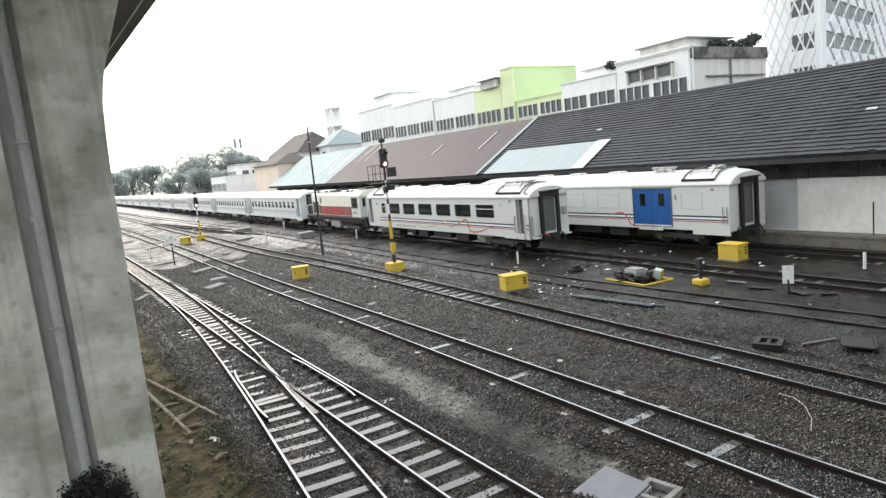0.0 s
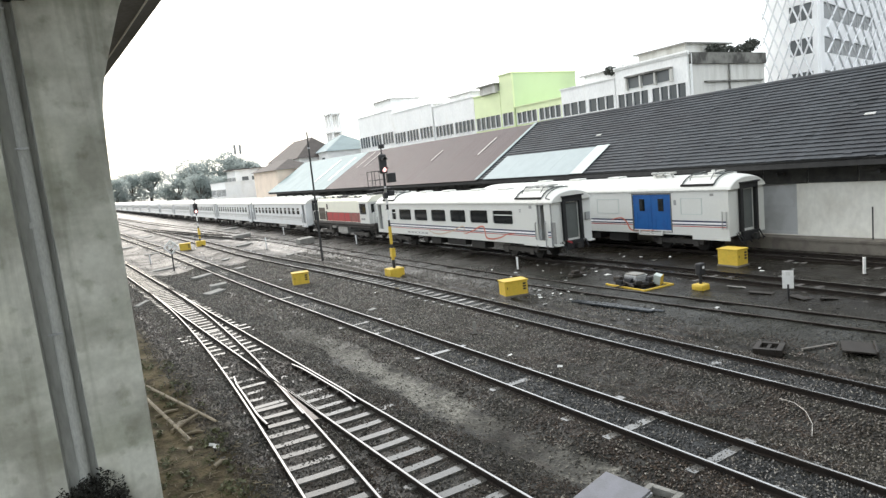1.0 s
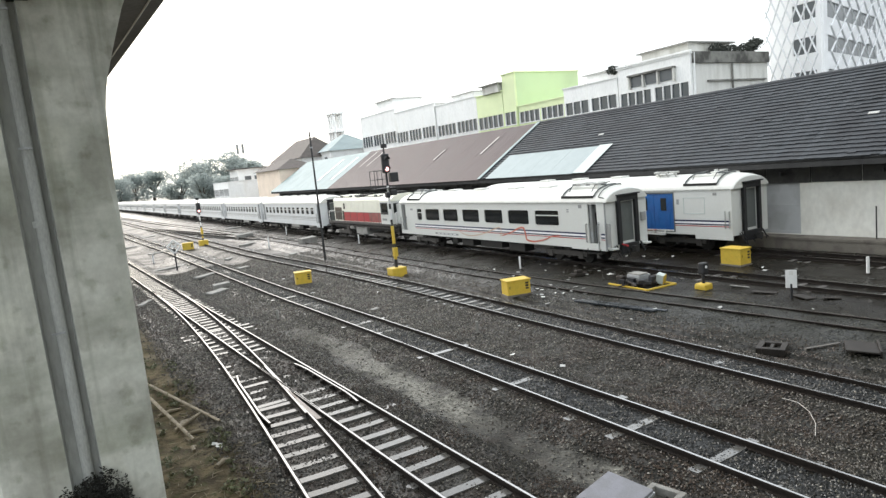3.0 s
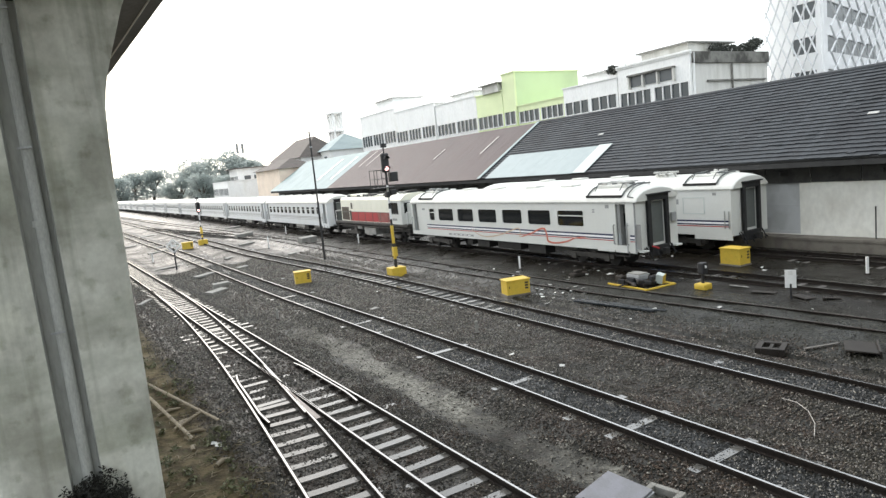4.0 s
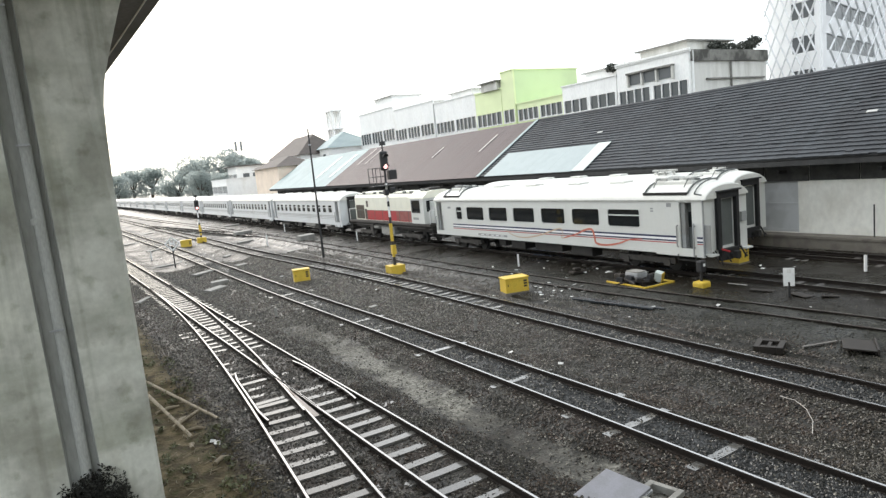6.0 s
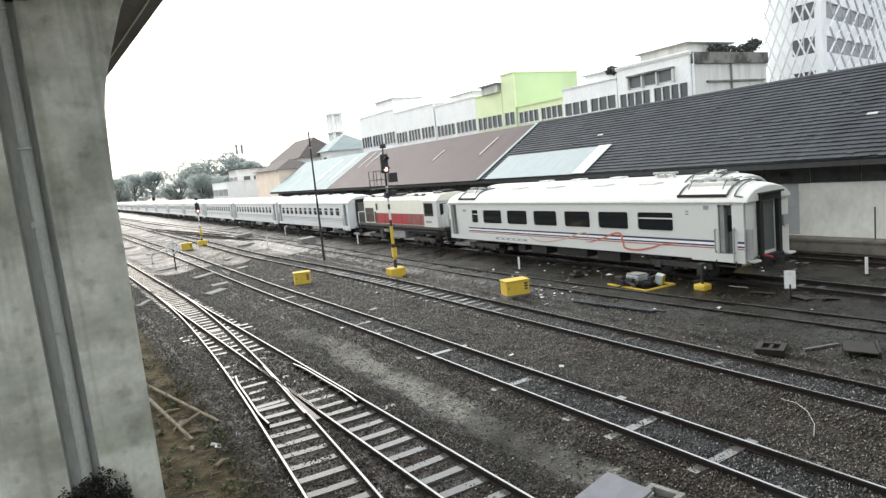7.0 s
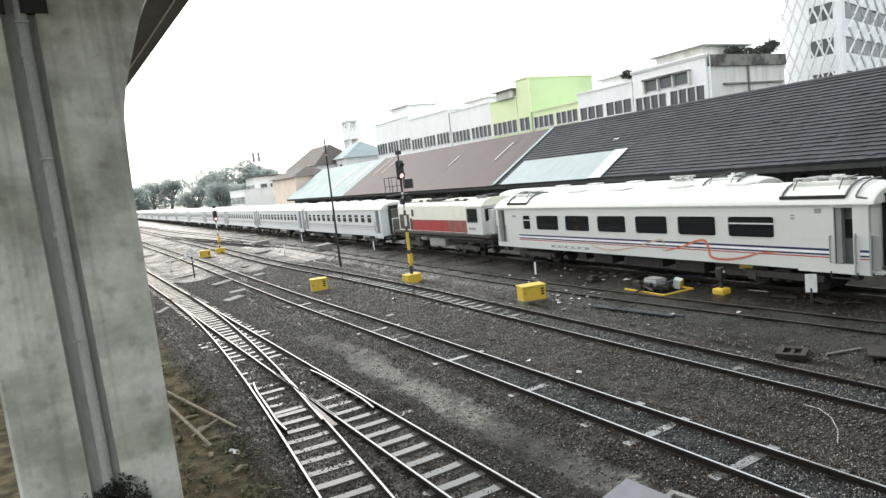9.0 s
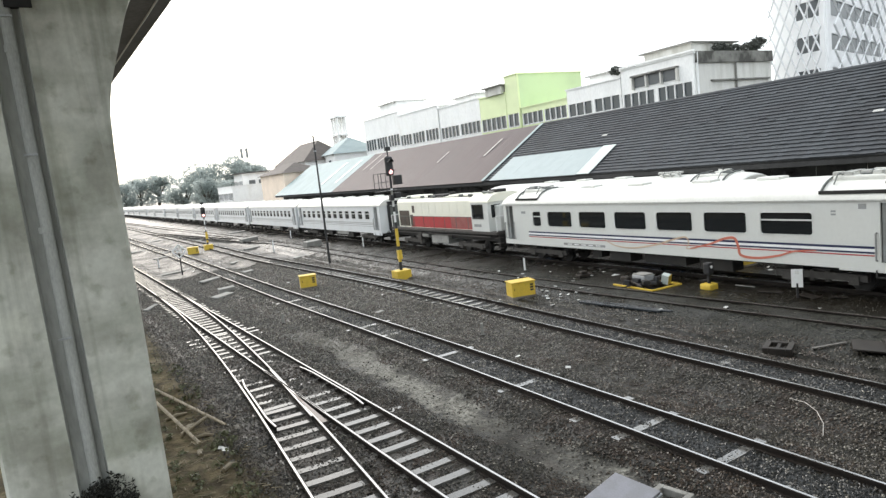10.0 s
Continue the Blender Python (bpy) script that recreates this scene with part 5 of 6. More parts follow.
    for lo, hi in (((1.44, 2.15), (2.61, 2.2)), ((1.44, 2.95), (2.61, 3.0)), ((1.44, 2.2), (1.5, 2.95)), ((2.55, 2.2), (2.61, 2.95))):
        add_box(bm, (-1.385, lo[0], lo[1]), (-1.35, hi[0], hi[1]))
    part("window_frame", bm, M["under"], c)
    part("number_plate", box((-1.372, 1.75, 1.68), (-1.355, 2.5, 1.84)), M["doorgrey"], c, "dark plate with unreadable figures")
    part("cab_door", box((-0.3, 0.935, 1.45), (0.28, 0.95, 2.9)), M["coach"], c)
    part("nose", box((-0.85, 0.45, 1.42), (0.85, 0.95, 2.9), 0.06), M["coach"], t, "white short nose")
    part("roof_gear", box((-0.4, 1.2, 3.58), (0.4, 2.0, 3.78), 0.06), M["under"], c)
    for k, (y, x0) in enumerate(((3.4, -0.7), (4.6, -0.62), (8.0, -0.7), (9.6, -0.66), (11.6, -0.7))):
        part("lifting_eye", box((x0 - 0.08, y, 3.44), (x0 + 0.08, y + 0.35, 3.6), 0.03), M["doordark"], h)
    for y in (1.3, 1.9):
        part("horn", rod((-0.7, y - 0.25, 3.66), (-0.7, y + 0.25, 3.66), 0.05, 0.09), M["doordark"], c)
    part("sand_box", box((-1.3, 9.5, 0.62), (-0.95, 10.0, 1.15), 0.03), M["bogie"], t)
    part("pipe_run", rod((-1.33, 1.0, 1.1), (-1.33, 13.2, 1.1), 0.03), M["bogie"], t)
    # walkway rails
    for k in range(8):
        y = 3.2 + k * 1.4
        part("stanchion", rod((-1.34, y, 1.42), (-1.34, y, 2.25), 0.016), M["doordark"], t)
    part("handrail", rod((-1.34, 2.8, 2.25), (-1.34, 13.6, 2.25), 0.018), M["doordark"], t)
    for y in (0.3, 13.8):
        bm = bmesh.new()
        add_tube(bm, [(-1.3, y, 1.42), (-1.3, y, 2.3), (1.3, y, 2.3), (1.3, y, 1.42)], 0.025)
        part("end_rail", bm, M["signwhite"], t)
        bm = bmesh.new()
        o = -1 if y < 1 else 1
        add_box(bm, (-1.2, y - 0.1, 0.55), (1.2, y + 0.1, 1.25))
        add_rod(bm, (0, y, 0.78), (0, y + o * 0.55, 0.78), 0.09)
        part("buffer_beam", bm, M["under"], t)
        bm = bmesh.new()
        for z in (0.45, 0.75, 1.05):
            add_box(bm, (-1.36, y - 0.2, z), (-1.0, y + 0.2, z + 0.04))
        part("cab_steps", bm, M["bogie"], t)
    part("fuel_tank", box((-1.2, 6.0, 0.45), (1.2, 8.2, 1.0), 0.08), M["tankgrey"], t, "pale fuel tank")
    part("air_tank", rod((-1.1, 8.5, 0.95), (-1.1, 9.4, 0.95), 0.16, seg=12), M["tankgrey"], t)
    part("underframe", box((-0.9, 0.5, 0.8), (0.9, 13.6, 1.2)), M["under"], t)
    for ob in t.children_recursive:
        ob.data.transform(Matrix.Diagonal((0.93, 1, 1, 1)))
    for y in (3.4, 10.9):
        bogie(t, y)
    return t


# ---------------------------------------------------------------- lineside things
def cabinet(x, y, w, d, h, rz, label, face=True):
    t = thing("relay_box", label, "equipment box", loc=(x, y, ground_height(x, y) - 0.02), rz=rz, group="yellow boxes")
    b = part("body", box((-w / 2, -d / 2, 0), (w / 2, d / 2, h), 0.02), M["yellow"], t)
    part("lid", box((-w / 2 - 0.03, -d / 2 - 0.03, h), (w / 2 + 0.03, d / 2 + 0.03, h + 0.05), 0.012), M["yellow"], t)
    part("base", box((-w / 2 - 0.04, -d / 2 - 0.04, -0.1), (w / 2 + 0.03, d / 2 + 0.03, 0.09)), M["platform"], t)
    if face:
        bm = bmesh.new()
        for k in range(3):
            z = h * (0.42 + 0.17 * k)
            add_box(bm, (w / 2 - 0.22, -d / 2 - 0.008, z), (w / 2 - 0.08, -d / 2 + 0.01, z + h * 0.11))
        part("marking", bm, M["black"], b, "black unreadable marking")
    part("hinge", rod((-w / 2 + 0.1, -d / 2 - 0.012, h * 0.55), (-w / 2 + 0.1, -d / 2 - 0.012, h * 0.7), 0.012), M["under"], b)


def signal_mast(x, y, height, lens, base=True, cage=True):
    z0 = ground_height(x, y)
    t = thing("signal_mast", "banded railway signal post with lit lamp", "railway signal", loc=(x, y, z0), group="signals")
    if base:
        part("foundation", box((-0.42, -0.36, -0.1), (0.42, 0.36, 0.52), 0.03), M["yellow"], t, "yellow concrete foundation block")
    bands = 9
    for i in range(bands):
        lo, hi = (0.0, 0.1, 0.17, 0.25, 0.42, 0.48, 0.58, 0.63, 0.8, 1.0)[i:i + 2]
        a, b = 0.4 + (height - 0.9) * lo, 0.4 + (height - 0.9) * hi
        mm = (M["black"], M["yellow"], M["black"], M["yellow"], M["black"], M["signwhite"], M["black"], M["signwhite"], M["black"])[i]
        part("mast_band", rod((0, 0, a), (0, 0, b), 0.085 if i < 4 else 0.06, seg=10), mm, t)
    part("junction_box", box((-0.11, -0.16, 1.1), (0.11, 0.08, 1.6), 0.02), M["yellow"], t)
    hd = height - 0.55
    head = part("signal_head", box((-0.21, -0.12, hd - 0.4), (0.21, 0.08, hd + 0.6), 0.08), M["black"], t, "black signal head")
    for dz in (-0.2, 0.3):
        bm = bmesh.new()
        for k in range(9):
            a0, a1 = math.pi * k / 8, math.pi * (k + 1) / 8
            if k < 8:
                vs = [bm.verts.new((0.15 * math.cos(a), yy, hd + dz + 0.15 * math.sin(a))) for a, yy in ((a0, -0.12), (a1, -0.12), (a1, -0.36), (a0, -0.36))]
                bm.faces.new(vs)
        part("hood", bm, M["black"], head)
        part("lens", rod((0, -0.13, hd + dz), (0, -0.15, hd + dz), 0.11, seg=16), lens if dz < 0 else M["black"], head)
    part("top_lamp", rod((0, -0.05, height + 0.35), (0, -0.05, height + 0.55), 0.16, seg=12), M["black"], t)
    part("top_stem", rod((0, 0, height - 0.1), (0, 0, height + 0.4), 0.04), M["black"], t)
    if cage:
        zb = height - 1.75
        part("platform_floor", box((-0.85, -0.3, zb), (0.35, 0.3, zb + 0.04)), M["black"], t, "small steel service platform")
        for px in (-0.82, -0.4):
            for py in (-0.28, 0.28):
                part("rail_post", rod((px, py, zb), (px, py, zb + 0.95), 0.018), M["black"], t)
        for zz in (0.5, 0.95):
            bm = bmesh.new()
            add_tube(bm, [(0, -0.28, zb + zz), (-0.82, -0.28, zb + zz), (-0.82, 0.28, zb + zz), (0, 0.28, zb + zz)], 0.016)
            part("guard_rail", bm, M["black"], t)
        part("side_lamp", box((0.15, -0.2, height - 1.45), (0.6, 0.1, height - 0.95), 0.04), M["black"], t)
        part("speaker", box((0.05, -0.25, height - 2.15), (0.4, 0.05, height - 1.85), 0.05), M["black"], t)
        part("lower_lamp", box((-0.2, -0.22, height - 2.25), (0.02, 0.05, height - 1.95), 0.04), M["black"], t)


def lineside():
    cabinet(10.7, 33.9, 0.85, 0.6, 0.68, -12, "small yellow trackside relay box")
    cabinet(15.42, 21.0, 1.0, 0.66, 0.64, -14, "yellow trackside relay box beside the track")
    cabinet(10.0, 66.3, 1.0, 0.7, 0.7, -10, "distant faded yellow relay box")
    cabinet(24.65, 17.45, 0.68, 0.98, 0.74, -2, "large yellow relay box beside the parked coach")
    signal_mast(14.86, 30.75, 6.5, M["lamp_red"])
    signal_mast(11.66, 67.5, 4.2, M["lamp_red"], cage=False)
    t = thing("lineside_pole", "slim dark telegraph pole beside the track", "pole", loc=(14.97, 42, -0.25))
    part("shaft", rod((0, 0, -0.1), (0.0, 0, 8.7), 0.085, 0.05), M["darkwood"], t)
    part("pole_band", rod((0, 0, 7.6), (0, 0, 7.7), 0.09), M["greymetal"], t)
    # stop board
    t = thing("stop_board", "white rectangular board on a short dark post", "sign", loc=(20.3, 12.36, -0.2), rz=-58)
    part("post", rod((0, 0, 0), (0, 0, 0.5), 0.04), M["black"], t)
    part("board", box((-0.17, -0.025, 0.36), (0.17, 0.0, 0.97), 0.01), M["signwhite"], t)
    part("marking", box((-0.06, -0.03, 0.8), (0.06, -0.024, 0.93)), M["litter"], t)
    # diamond sign by the near line
    t = thing("diamond_sign", "white diamond-framed track sign on a post", "sign", loc=(6.62, 50.4, -0.3), rz=0)
    part("post", rod((0, 0, 0), (0, 0, 1.6), 0.05), M["black"], t)
    bm = bmesh.new()
    for a, b in (((-0.48, 1.75), (0, 2.23)), ((0, 2.23), (0.48, 1.75)), ((0.48, 1.75), (0, 1.27)), ((0, 1.27), (-0.48, 1.75)), ((-0.14, 1.6), (-0.14, 1.95)), ((0.14, 1.6), (0.14, 1.95)), ((-0.14, 1.75), (0.14, 1.75))):
        add_rod(bm, (a[0], -0.03, a[1]), (b[0], -0.03, b[1]), 0.055, seg=6)
    part("frame", bm, M["signwhite"], t)
    # marker posts
    for x, y, h in ((19.25, 25.7, 0.68), (25.1, 12.35, 0.68), (14.9, 55.5, 1.1), (19.7, 66, 0.9), (5.9, 58, 0.8), (19.9, 47.5, 0.8), (11.2, 17.6, 0.45), (7.0, 26.2, 0.45)):
        dark = h < 0.5
        t = thing("marker_post", "short pale concrete stub post" if dark else "short white marker post", "post", loc=(x, y, ground_height(x, y) - 0.02), rz=-40, group="marker posts")
        part("post", box((-0.045, -0.04, 0), (0.045, 0.04, h), 0.012), M["slab"] if dark else M["signwhite"], t)
        part("foot", box((-0.1, -0.08, -0.08), (0.1, 0.08, 0.06), 0.01), M["rustplate"], t)
    # point machine in its yellow kerb
    t = thing("point_machine", "grey point machine inside a yellow kerb frame", "point machine", loc=(19.55, 18.1, -0.2), rz=-4)
    for lo, hi in (((-0.8, -1.1, -0.05), (0.75, -1.03, 0.06)), ((-0.8, -1.03, -0.05), (-0.73, 1.1, 0.06)), ((0.68, -1.03, -0.05), (0.75, 1.1, 0.06))):
        part("kerb", box(lo, hi, 0.015), M["yellow"], t, "yellow painted kerb")
    body = part("motor_case", box((-0.32, -0.2, 0.2), (0.22, 0.5, 0.42), 0.04), M["greymetal"], t)
    part("case_lid", box((-0.3, -0.18, 0.42), (0.2, 0.46, 0.47), 0.02), M["slab"], body, "grey case lid")
    part("bed", box((-0.45, -0.55, 0.0), (0.4, 0.7, 0.14), 0.03), M["rustplate"], t)
    for x0, y0, dx, dy, h0, h1, rz in ((-0.5, 0.1, 0.2, 0.3, 0.12, 0.34, 15), (-0.42, -0.35, 0.25, 0.2, 0.12, 0.3, -20), (-0.62, 0.5, 0.18, 0.25, 0.0, 0.24, 30), (0.05, -0.45, 0.2, 0.18, 0.1, 0.38, 10),
                                       (-0.2, -0.5, 0.16, 0.3, 0.1, 0.22, 40), (-0.6, -0.2, 0.15, 0.2, 0.0, 0.18, 5)):
        part("gear", box((-dx / 2, -dy / 2, h0), (dx / 2, dy / 2, h1), 0.02, pose(x0, y0, 0, 6, 4, rz)), M["black"], t)
    for k, (x0, y0, x1, y1) in enumerate(((-0.6, -0.4, 0.2, -0.62), (-0.55, 0.3, -0.75, -0.5), (0.25, -0.2, 0.5, -0.6))):
        part("linkage", rod((x0, y0, 0.22), (x1, y1, 0.12), 0.025), M["rustplate"], t)
    part("crank", box((-0.52, 0.55, 0.1), (-0.3, 0.95, 0.34), 0.05), M["rustplate"], t)
    part("cover", box((-0.13, -0.15, 0), (0.13, 0.15, 0.4), 0.03, pose(0.4, -0.6, 0.06, 14, -12, 20)), M["sheetlight"], t, "pale tilted cover")
    part("cover_edge", box((-0.14, -0.16, 0.02), (0.14, -0.148, 0.4), 0.004, pose(0.4, -0.6, 0.06, 14, -12, 20)), M["yellow"], t, "yellow cover edge")
    part("drive_rod", rod((-0.6, 0.1, 0.1), (-2.0, 0.1, 0.05), 0.03), M["rustplate"], t)
    # dwarf signal
    t = thing("dwarf_signal", "small dark dwarf signal on a yellow foot", "railway signal", loc=(20.08, 15.6, -0.2))
    part("foot", box((-0.24, -0.24, -0.05), (0.24, 0.24, 0.22), 0.08), M["yellow"], t)
    part("stem", rod((0, 0, 0.2), (0, 0, 0.62), 0.06), M["black"], t)
    hd = part("head", box((-0.15, -0.14, 0.55), (0.15, 0.12, 1.0), 0.06), M["black"], t)
    part("lens", rod((0, -0.135, 0.84), (0, -0.155, 0.84), 0.06, seg=12), M["signwhite"], hd)
    # small switch stands along the far tracks
    for x, y in ((19.6, 21.8),):
        t = thing("lever_frame", "low dark ground lever frame", "lever", loc=(x, y, -0.2), rz=-10)
        part("base", box((-0.35, -0.2, 0), (0.35, 0.2, 0.12), 0.02), M["rustplate"], t)
        part("gear", box((-0.2, -0.13, 0.12), (0.12, 0.13, 0.26), 0.04), M["rustplate"], t)


def debris():
    t = thing("cover_panel", "grey metal cover panel lying on the ballast", "metal panel", loc=(6.86, 7.2, -0.16), rz=10)
    bm = box((-0.46, -0.42, 0), (0.46, 0.42, 0.05), 0.012, pose(0, 0, 0, 4, -5, 0))
    part("sheet", bm, M["plate"], t)
    part("rim", box((-0.48, -0.44, -0.06), (0.48, 0.44, 0.0), 0.01, pose(0, 0, 0, 4, -5, 0)), M["greymetal"], t)
    t = thing("cable_pit", "square concrete pit rim with an open top", "pit", loc=(7.40, 6.75, -0.27), rz=12)
    for lo, hi in (((-0.3, -0.3), (0.3, -0.2)), ((-0.3, 0.2), (0.3, 0.3)), ((-0.3, -0.2), (-0.2, 0.2)), ((0.2, -0.2), (0.3, 0.2))):
        part("rim", box((lo[0], lo[1], -0.05), (hi[0], hi[1], 0.12), 0.012), M["slab"], t)
    for a, b, r in (((1.35, 20.9, -0.2), (2.46, 15.58, -0.12), 0.042), ((1.3, 19.1, -0.18), (1.75, 14.9, -0.14), 0.045), ((1.5, 16.0, -0.2), (2.2, 16.6, -0.15), 0.045)):
        pole = thing("bamboo_pole", "weathered bamboo pole lying on bare soil", "pole", group="bamboo poles")
        bm = rod(a, b, r, r * 0.8, 10)
        va, vb = Vector(a), Vector(b)
        for k in range(1, 9):
            p = va.lerp(vb, k / 9)
            add_rod(bm, p - (vb - va).normalized() * 0.02, p + (vb - va).normalized() * 0.02, r * 1.1, seg=10)
        part("culm", bm, M["bamboo"], pole)
    t = thing("steel_bars", "old steel bars lying on dark earth", "scrap metal", loc=(16.2, 16.1, -0.18))
    for k, (dx, dy, rz, ln) in enumerate(((-0.1, 0.2, 8, 3.4), (0.12, -0.4, 9, 2.8), (0.0, 0.9, 13, 2.0))):
        part("bar", box((-0.08, -ln / 2, 0), (0.08, ln / 2, 0.07), 0.01, pose(dx, dy, 0, 0, 0, rz)), M["wetsteel"], t)
    for x, y, w, d, rz, label in ((16.3, 8.2, 1.05, 0.7, 30, "rusted steel plate lying on the earth"),):
        t = thing("steel_plate", label, "metal plate", loc=(x, y, -0.16), rz=rz)
        part("plate", box((-w / 2, -d / 2, 0), (w / 2, d / 2, 0.04), 0.008, pose(0, 0, 0.03, 4, 3, 0)), M["rustplate"], t)
        part("edge", box((-w / 2, -d / 2 - 0.05, -0.03), (w / 2, -d / 2, 0.11), 0.008), M["rustplate"], t)
    for x, y, w, d, rz, mm, label in ((20.5, 13.45, 0.35, 0.8, 20, "rustplate", "rusted sheet lying flat on dark earth"), (20.55, 12.1, 0.4, 0.7, -15, "rustplate", "bent rusted sheet lying on dark earth"),
                                      (20.85, 14.65, 0.08, 0.7, 10, "slab", "pale timber strip lying on dark earth"), (20.75, 11.3, 0.2, 0.5, 35, "rustplate", "rusted sheet lying flat on dark earth")):
        t = thing("scrap_sheet", label, "scrap metal", loc=(x, y, ground_height(x, y)), rz=rz, group="scrap sheets")
        part("sheet", box((-w / 2, -d / 2, 0), (w / 2, d / 2, 0.03), 0.008, pose(0, 0, 0.02, 2, 3, 0)), M[mm], t)
    t = thing("pit_frame", "low rusted iron pit frame with an open middle", "pit", loc=(15.1, 9.75, -0.2), rz=24)
    for lo, hi in (((-0.36, -0.34), (0.36, -0.2)), ((-0.36, 0.2), (0.36, 0.34)), ((-0.36, -0.2), (-0.22, 0.2)), ((0.22, -0.2), (0.36, 0.2))):
        part("rim", box((lo[0], lo[1], -0.06), (hi[0], hi[1], 0.12), 0.012), M["rustplate"], t)
    part("crossbar", box((-0.22, -0.04, 0.02), (0.22, 0.05, 0.1), 0.01), M["rustplate"], t)
    for x, y, z, ln, rz, label in ((1.75, 16.4, -0.16, 0.5, 60, "short weathered wood scrap on the soil"), (1.95, 15.6, -0.15, 0.42, -15, "split wood scrap on the soil"), (1.6, 17.6, -0.16, 0.6, 20, "bent wood scrap on the soil"),
                                   (1.7, 14.6, -0.15, 0.3, 80, "short weathered wood scrap on the soil"), (2.05, 13.3, -0.15, 0.36, 35, "split wood scrap on the soil")):
        w = thing("wood_scrap", label, "wood", loc=(x, y, ground_height(x, y)), rz=rz, group="wood scraps")
        bm = bmesh.new()
        add_rod(bm, (-ln / 2, 0, 0.04), (0.05, 0.03, 0.06), 0.045, 0.05, 7)
        add_rod(bm, (0.02, 0.03, 0.06), (ln / 2, -0.02, 0.03), 0.05, 0.03, 7)
        part("billet", bm, M["bamboo"], w)
    t = thing("timber_offcut", "thin weathered timber strip on the earth", "timber", loc=(15.95, 8.95, -0.16), rz=70)
    part("strip", box((-0.04, -0.5, 0), (0.04, 0.5, 0.03), 0.006), M["sleeper_dark"], t)
    bm = bmesh.new()
    pts = [Vector((12.14, 7.66, -0.12)), Vector((12.0, 7.25, -0.06)), Vector((11.7, 6.85, -0.04)), Vector((11.3, 6.5, -0.06)), Vector((10.91, 6.29, -0.12))]
    add_tube(bm, pts, 0.007)
    t = thing("loose_cable", "pale loose cable curling out of the ballast", "cable")
    part("strand", bm, M["wire"], t)
    # slabs and litter
    for x, y, w, d, h, rz in ((7.3, 43.2, 1.5, 0.5, 0.12, 25), (6.1, 52.0, 2.6, 0.5, 0.12, 8), (7.1, 37.5, 0.9, 0.5, 0.28, 0), (6.6, 36.3, 1.2, 0.6, 0.16, 30), (9.9, 44.8, 1.1, 0.5, 0.1, 14), (10.4, 24.2, 0.55, 0.25, 0.06, 12),
                              (3.0, 36.3, 1.3, 0.25, 0.1, 60), (17.9, 54.0, 1.4, 0.9, 0.5, 5), (14.6, 62, 1.5, 0.5, 0.2, 10), (16.3, 70, 1.8, 0.8, 0.35, 5), (8.9, 72, 2.4, 0.6, 0.1, 12), (10.6, 78, 2.2, 0.7, 0.1, 5), (13.6, 84, 2.5, 0.7, 0.12, 10), (7.2, 66, 1.8, 0.5, 0.1, 20), (6.4, 80, 2.6, 0.7, 0.1, 8), (14.6, 98, 3, 0.9, 0.12, 4),
                              (9.4, 96, 3, 0.9, 0.12, 14), (19.2, 88, 2, 0.8, 0.2, 3), (14.9, 48.5, 0.9, 0.4, 0.12, 20), (10.8, 52.0, 1.0, 0.4, 0.1, 35)):
        t = thing("concrete_slab", "pale broken concrete slab lying on the ground", "slab", loc=(x, y, ground_height(x, y) - 0.01), rz=rz, group="broken slabs")
        part("slab", box((-w / 2, -d / 2, 0), (w / 2, d / 2, h), 0.03, pose(0, 0, 0, 3, -2, 0)), M["slab"], t)
    rng = np.random.default_rng(5)
    verts, faces = [], []
    spots = [(19.5, 24, 2.0, 40), (20.6, 20.5, 1.2, 30), (24.3, 14.5, 1.5, 30), (16.3, 19.6, 0.6, 54), (24.3, 22, 2, 20), (9, 55, 4, 60), (13, 60, 4, 60), (11.5, 36, 3, 30), (17.5, 50, 4, 40), (14.5, 14, 4, 40), (11, 14, 3, 20), (8, 85, 6, 60), (15, 90, 6, 60), (2.0, 14, 0.8, 6)]
    for x, y, r, n in spots:
        for _ in range(n // 3):
            px, py = x + rng.normal() * r * 0.6, y + rng.normal() * r
            s = rng.uniform(0.05, 0.14) * (1 + py * 0.008)
            a = rng.uniform(0, 6.28)
            z = ground_height(px, py) + 0.02
            k = len(verts)
            c, d = math.cos(a) * s, math.sin(a) * s
            up = rng.uniform(0.01, 0.05)
            verts += [(px + c, py + d, z), (px - d * 0.6, py + c * 0.6, z + up), (px - c, py - d, z + up * 0.6), (px + d * 0.6, py - c * 0.6, z), (px, py, z - 0.04)]
            faces += [(k, k + 1, k + 2, k + 3), (k, k + 4, k + 1), (k + 1, k + 4, k + 2), (k + 2, k + 4, k + 3), (k + 3, k + 4, k)]
    ob = mesh_object("litter", verts, faces, M["litter"])
    tagged(ob, "scattered pale scraps of litter across the yard", "litter", kind="stuff")


def plants():
    # black growth at the foot of the pier's recess
    v, f = leaf_cloud(9500, (-0.34, 11.86, 0.08), (0.95, 0.14, 0.9), 0.036, 3, shell=0.05)
    tagged(mesh_object("moss_clump", v, f, M["moss"]), "black wet moss and weeds at the pier's foot", "plant", kind="stuff")
    verts, faces = [], []
    rng = np.random.default_rng(9)
    for _ in range(160):
        x, y = rng.uniform(0.9, 2.5), rng.uniform(10.5, 24)
        if noise.noise((x * 1.3, y * 0.6, 2)) < -0.02:
            continue
        v, f = leaf_cloud(14, (x, y, ground_height(x, y) + 0.06), (0.13, 0.13, 0.09), 0.05, int(rng.integers(1e6)))
        k = len(verts)
        verts += v
        faces += [tuple(i + k for i in q) for q in f]
    tagged(mesh_object("weeds", verts, faces, M["weed"]), "low straggling weeds on brown soil", "weeds", kind="stuff")


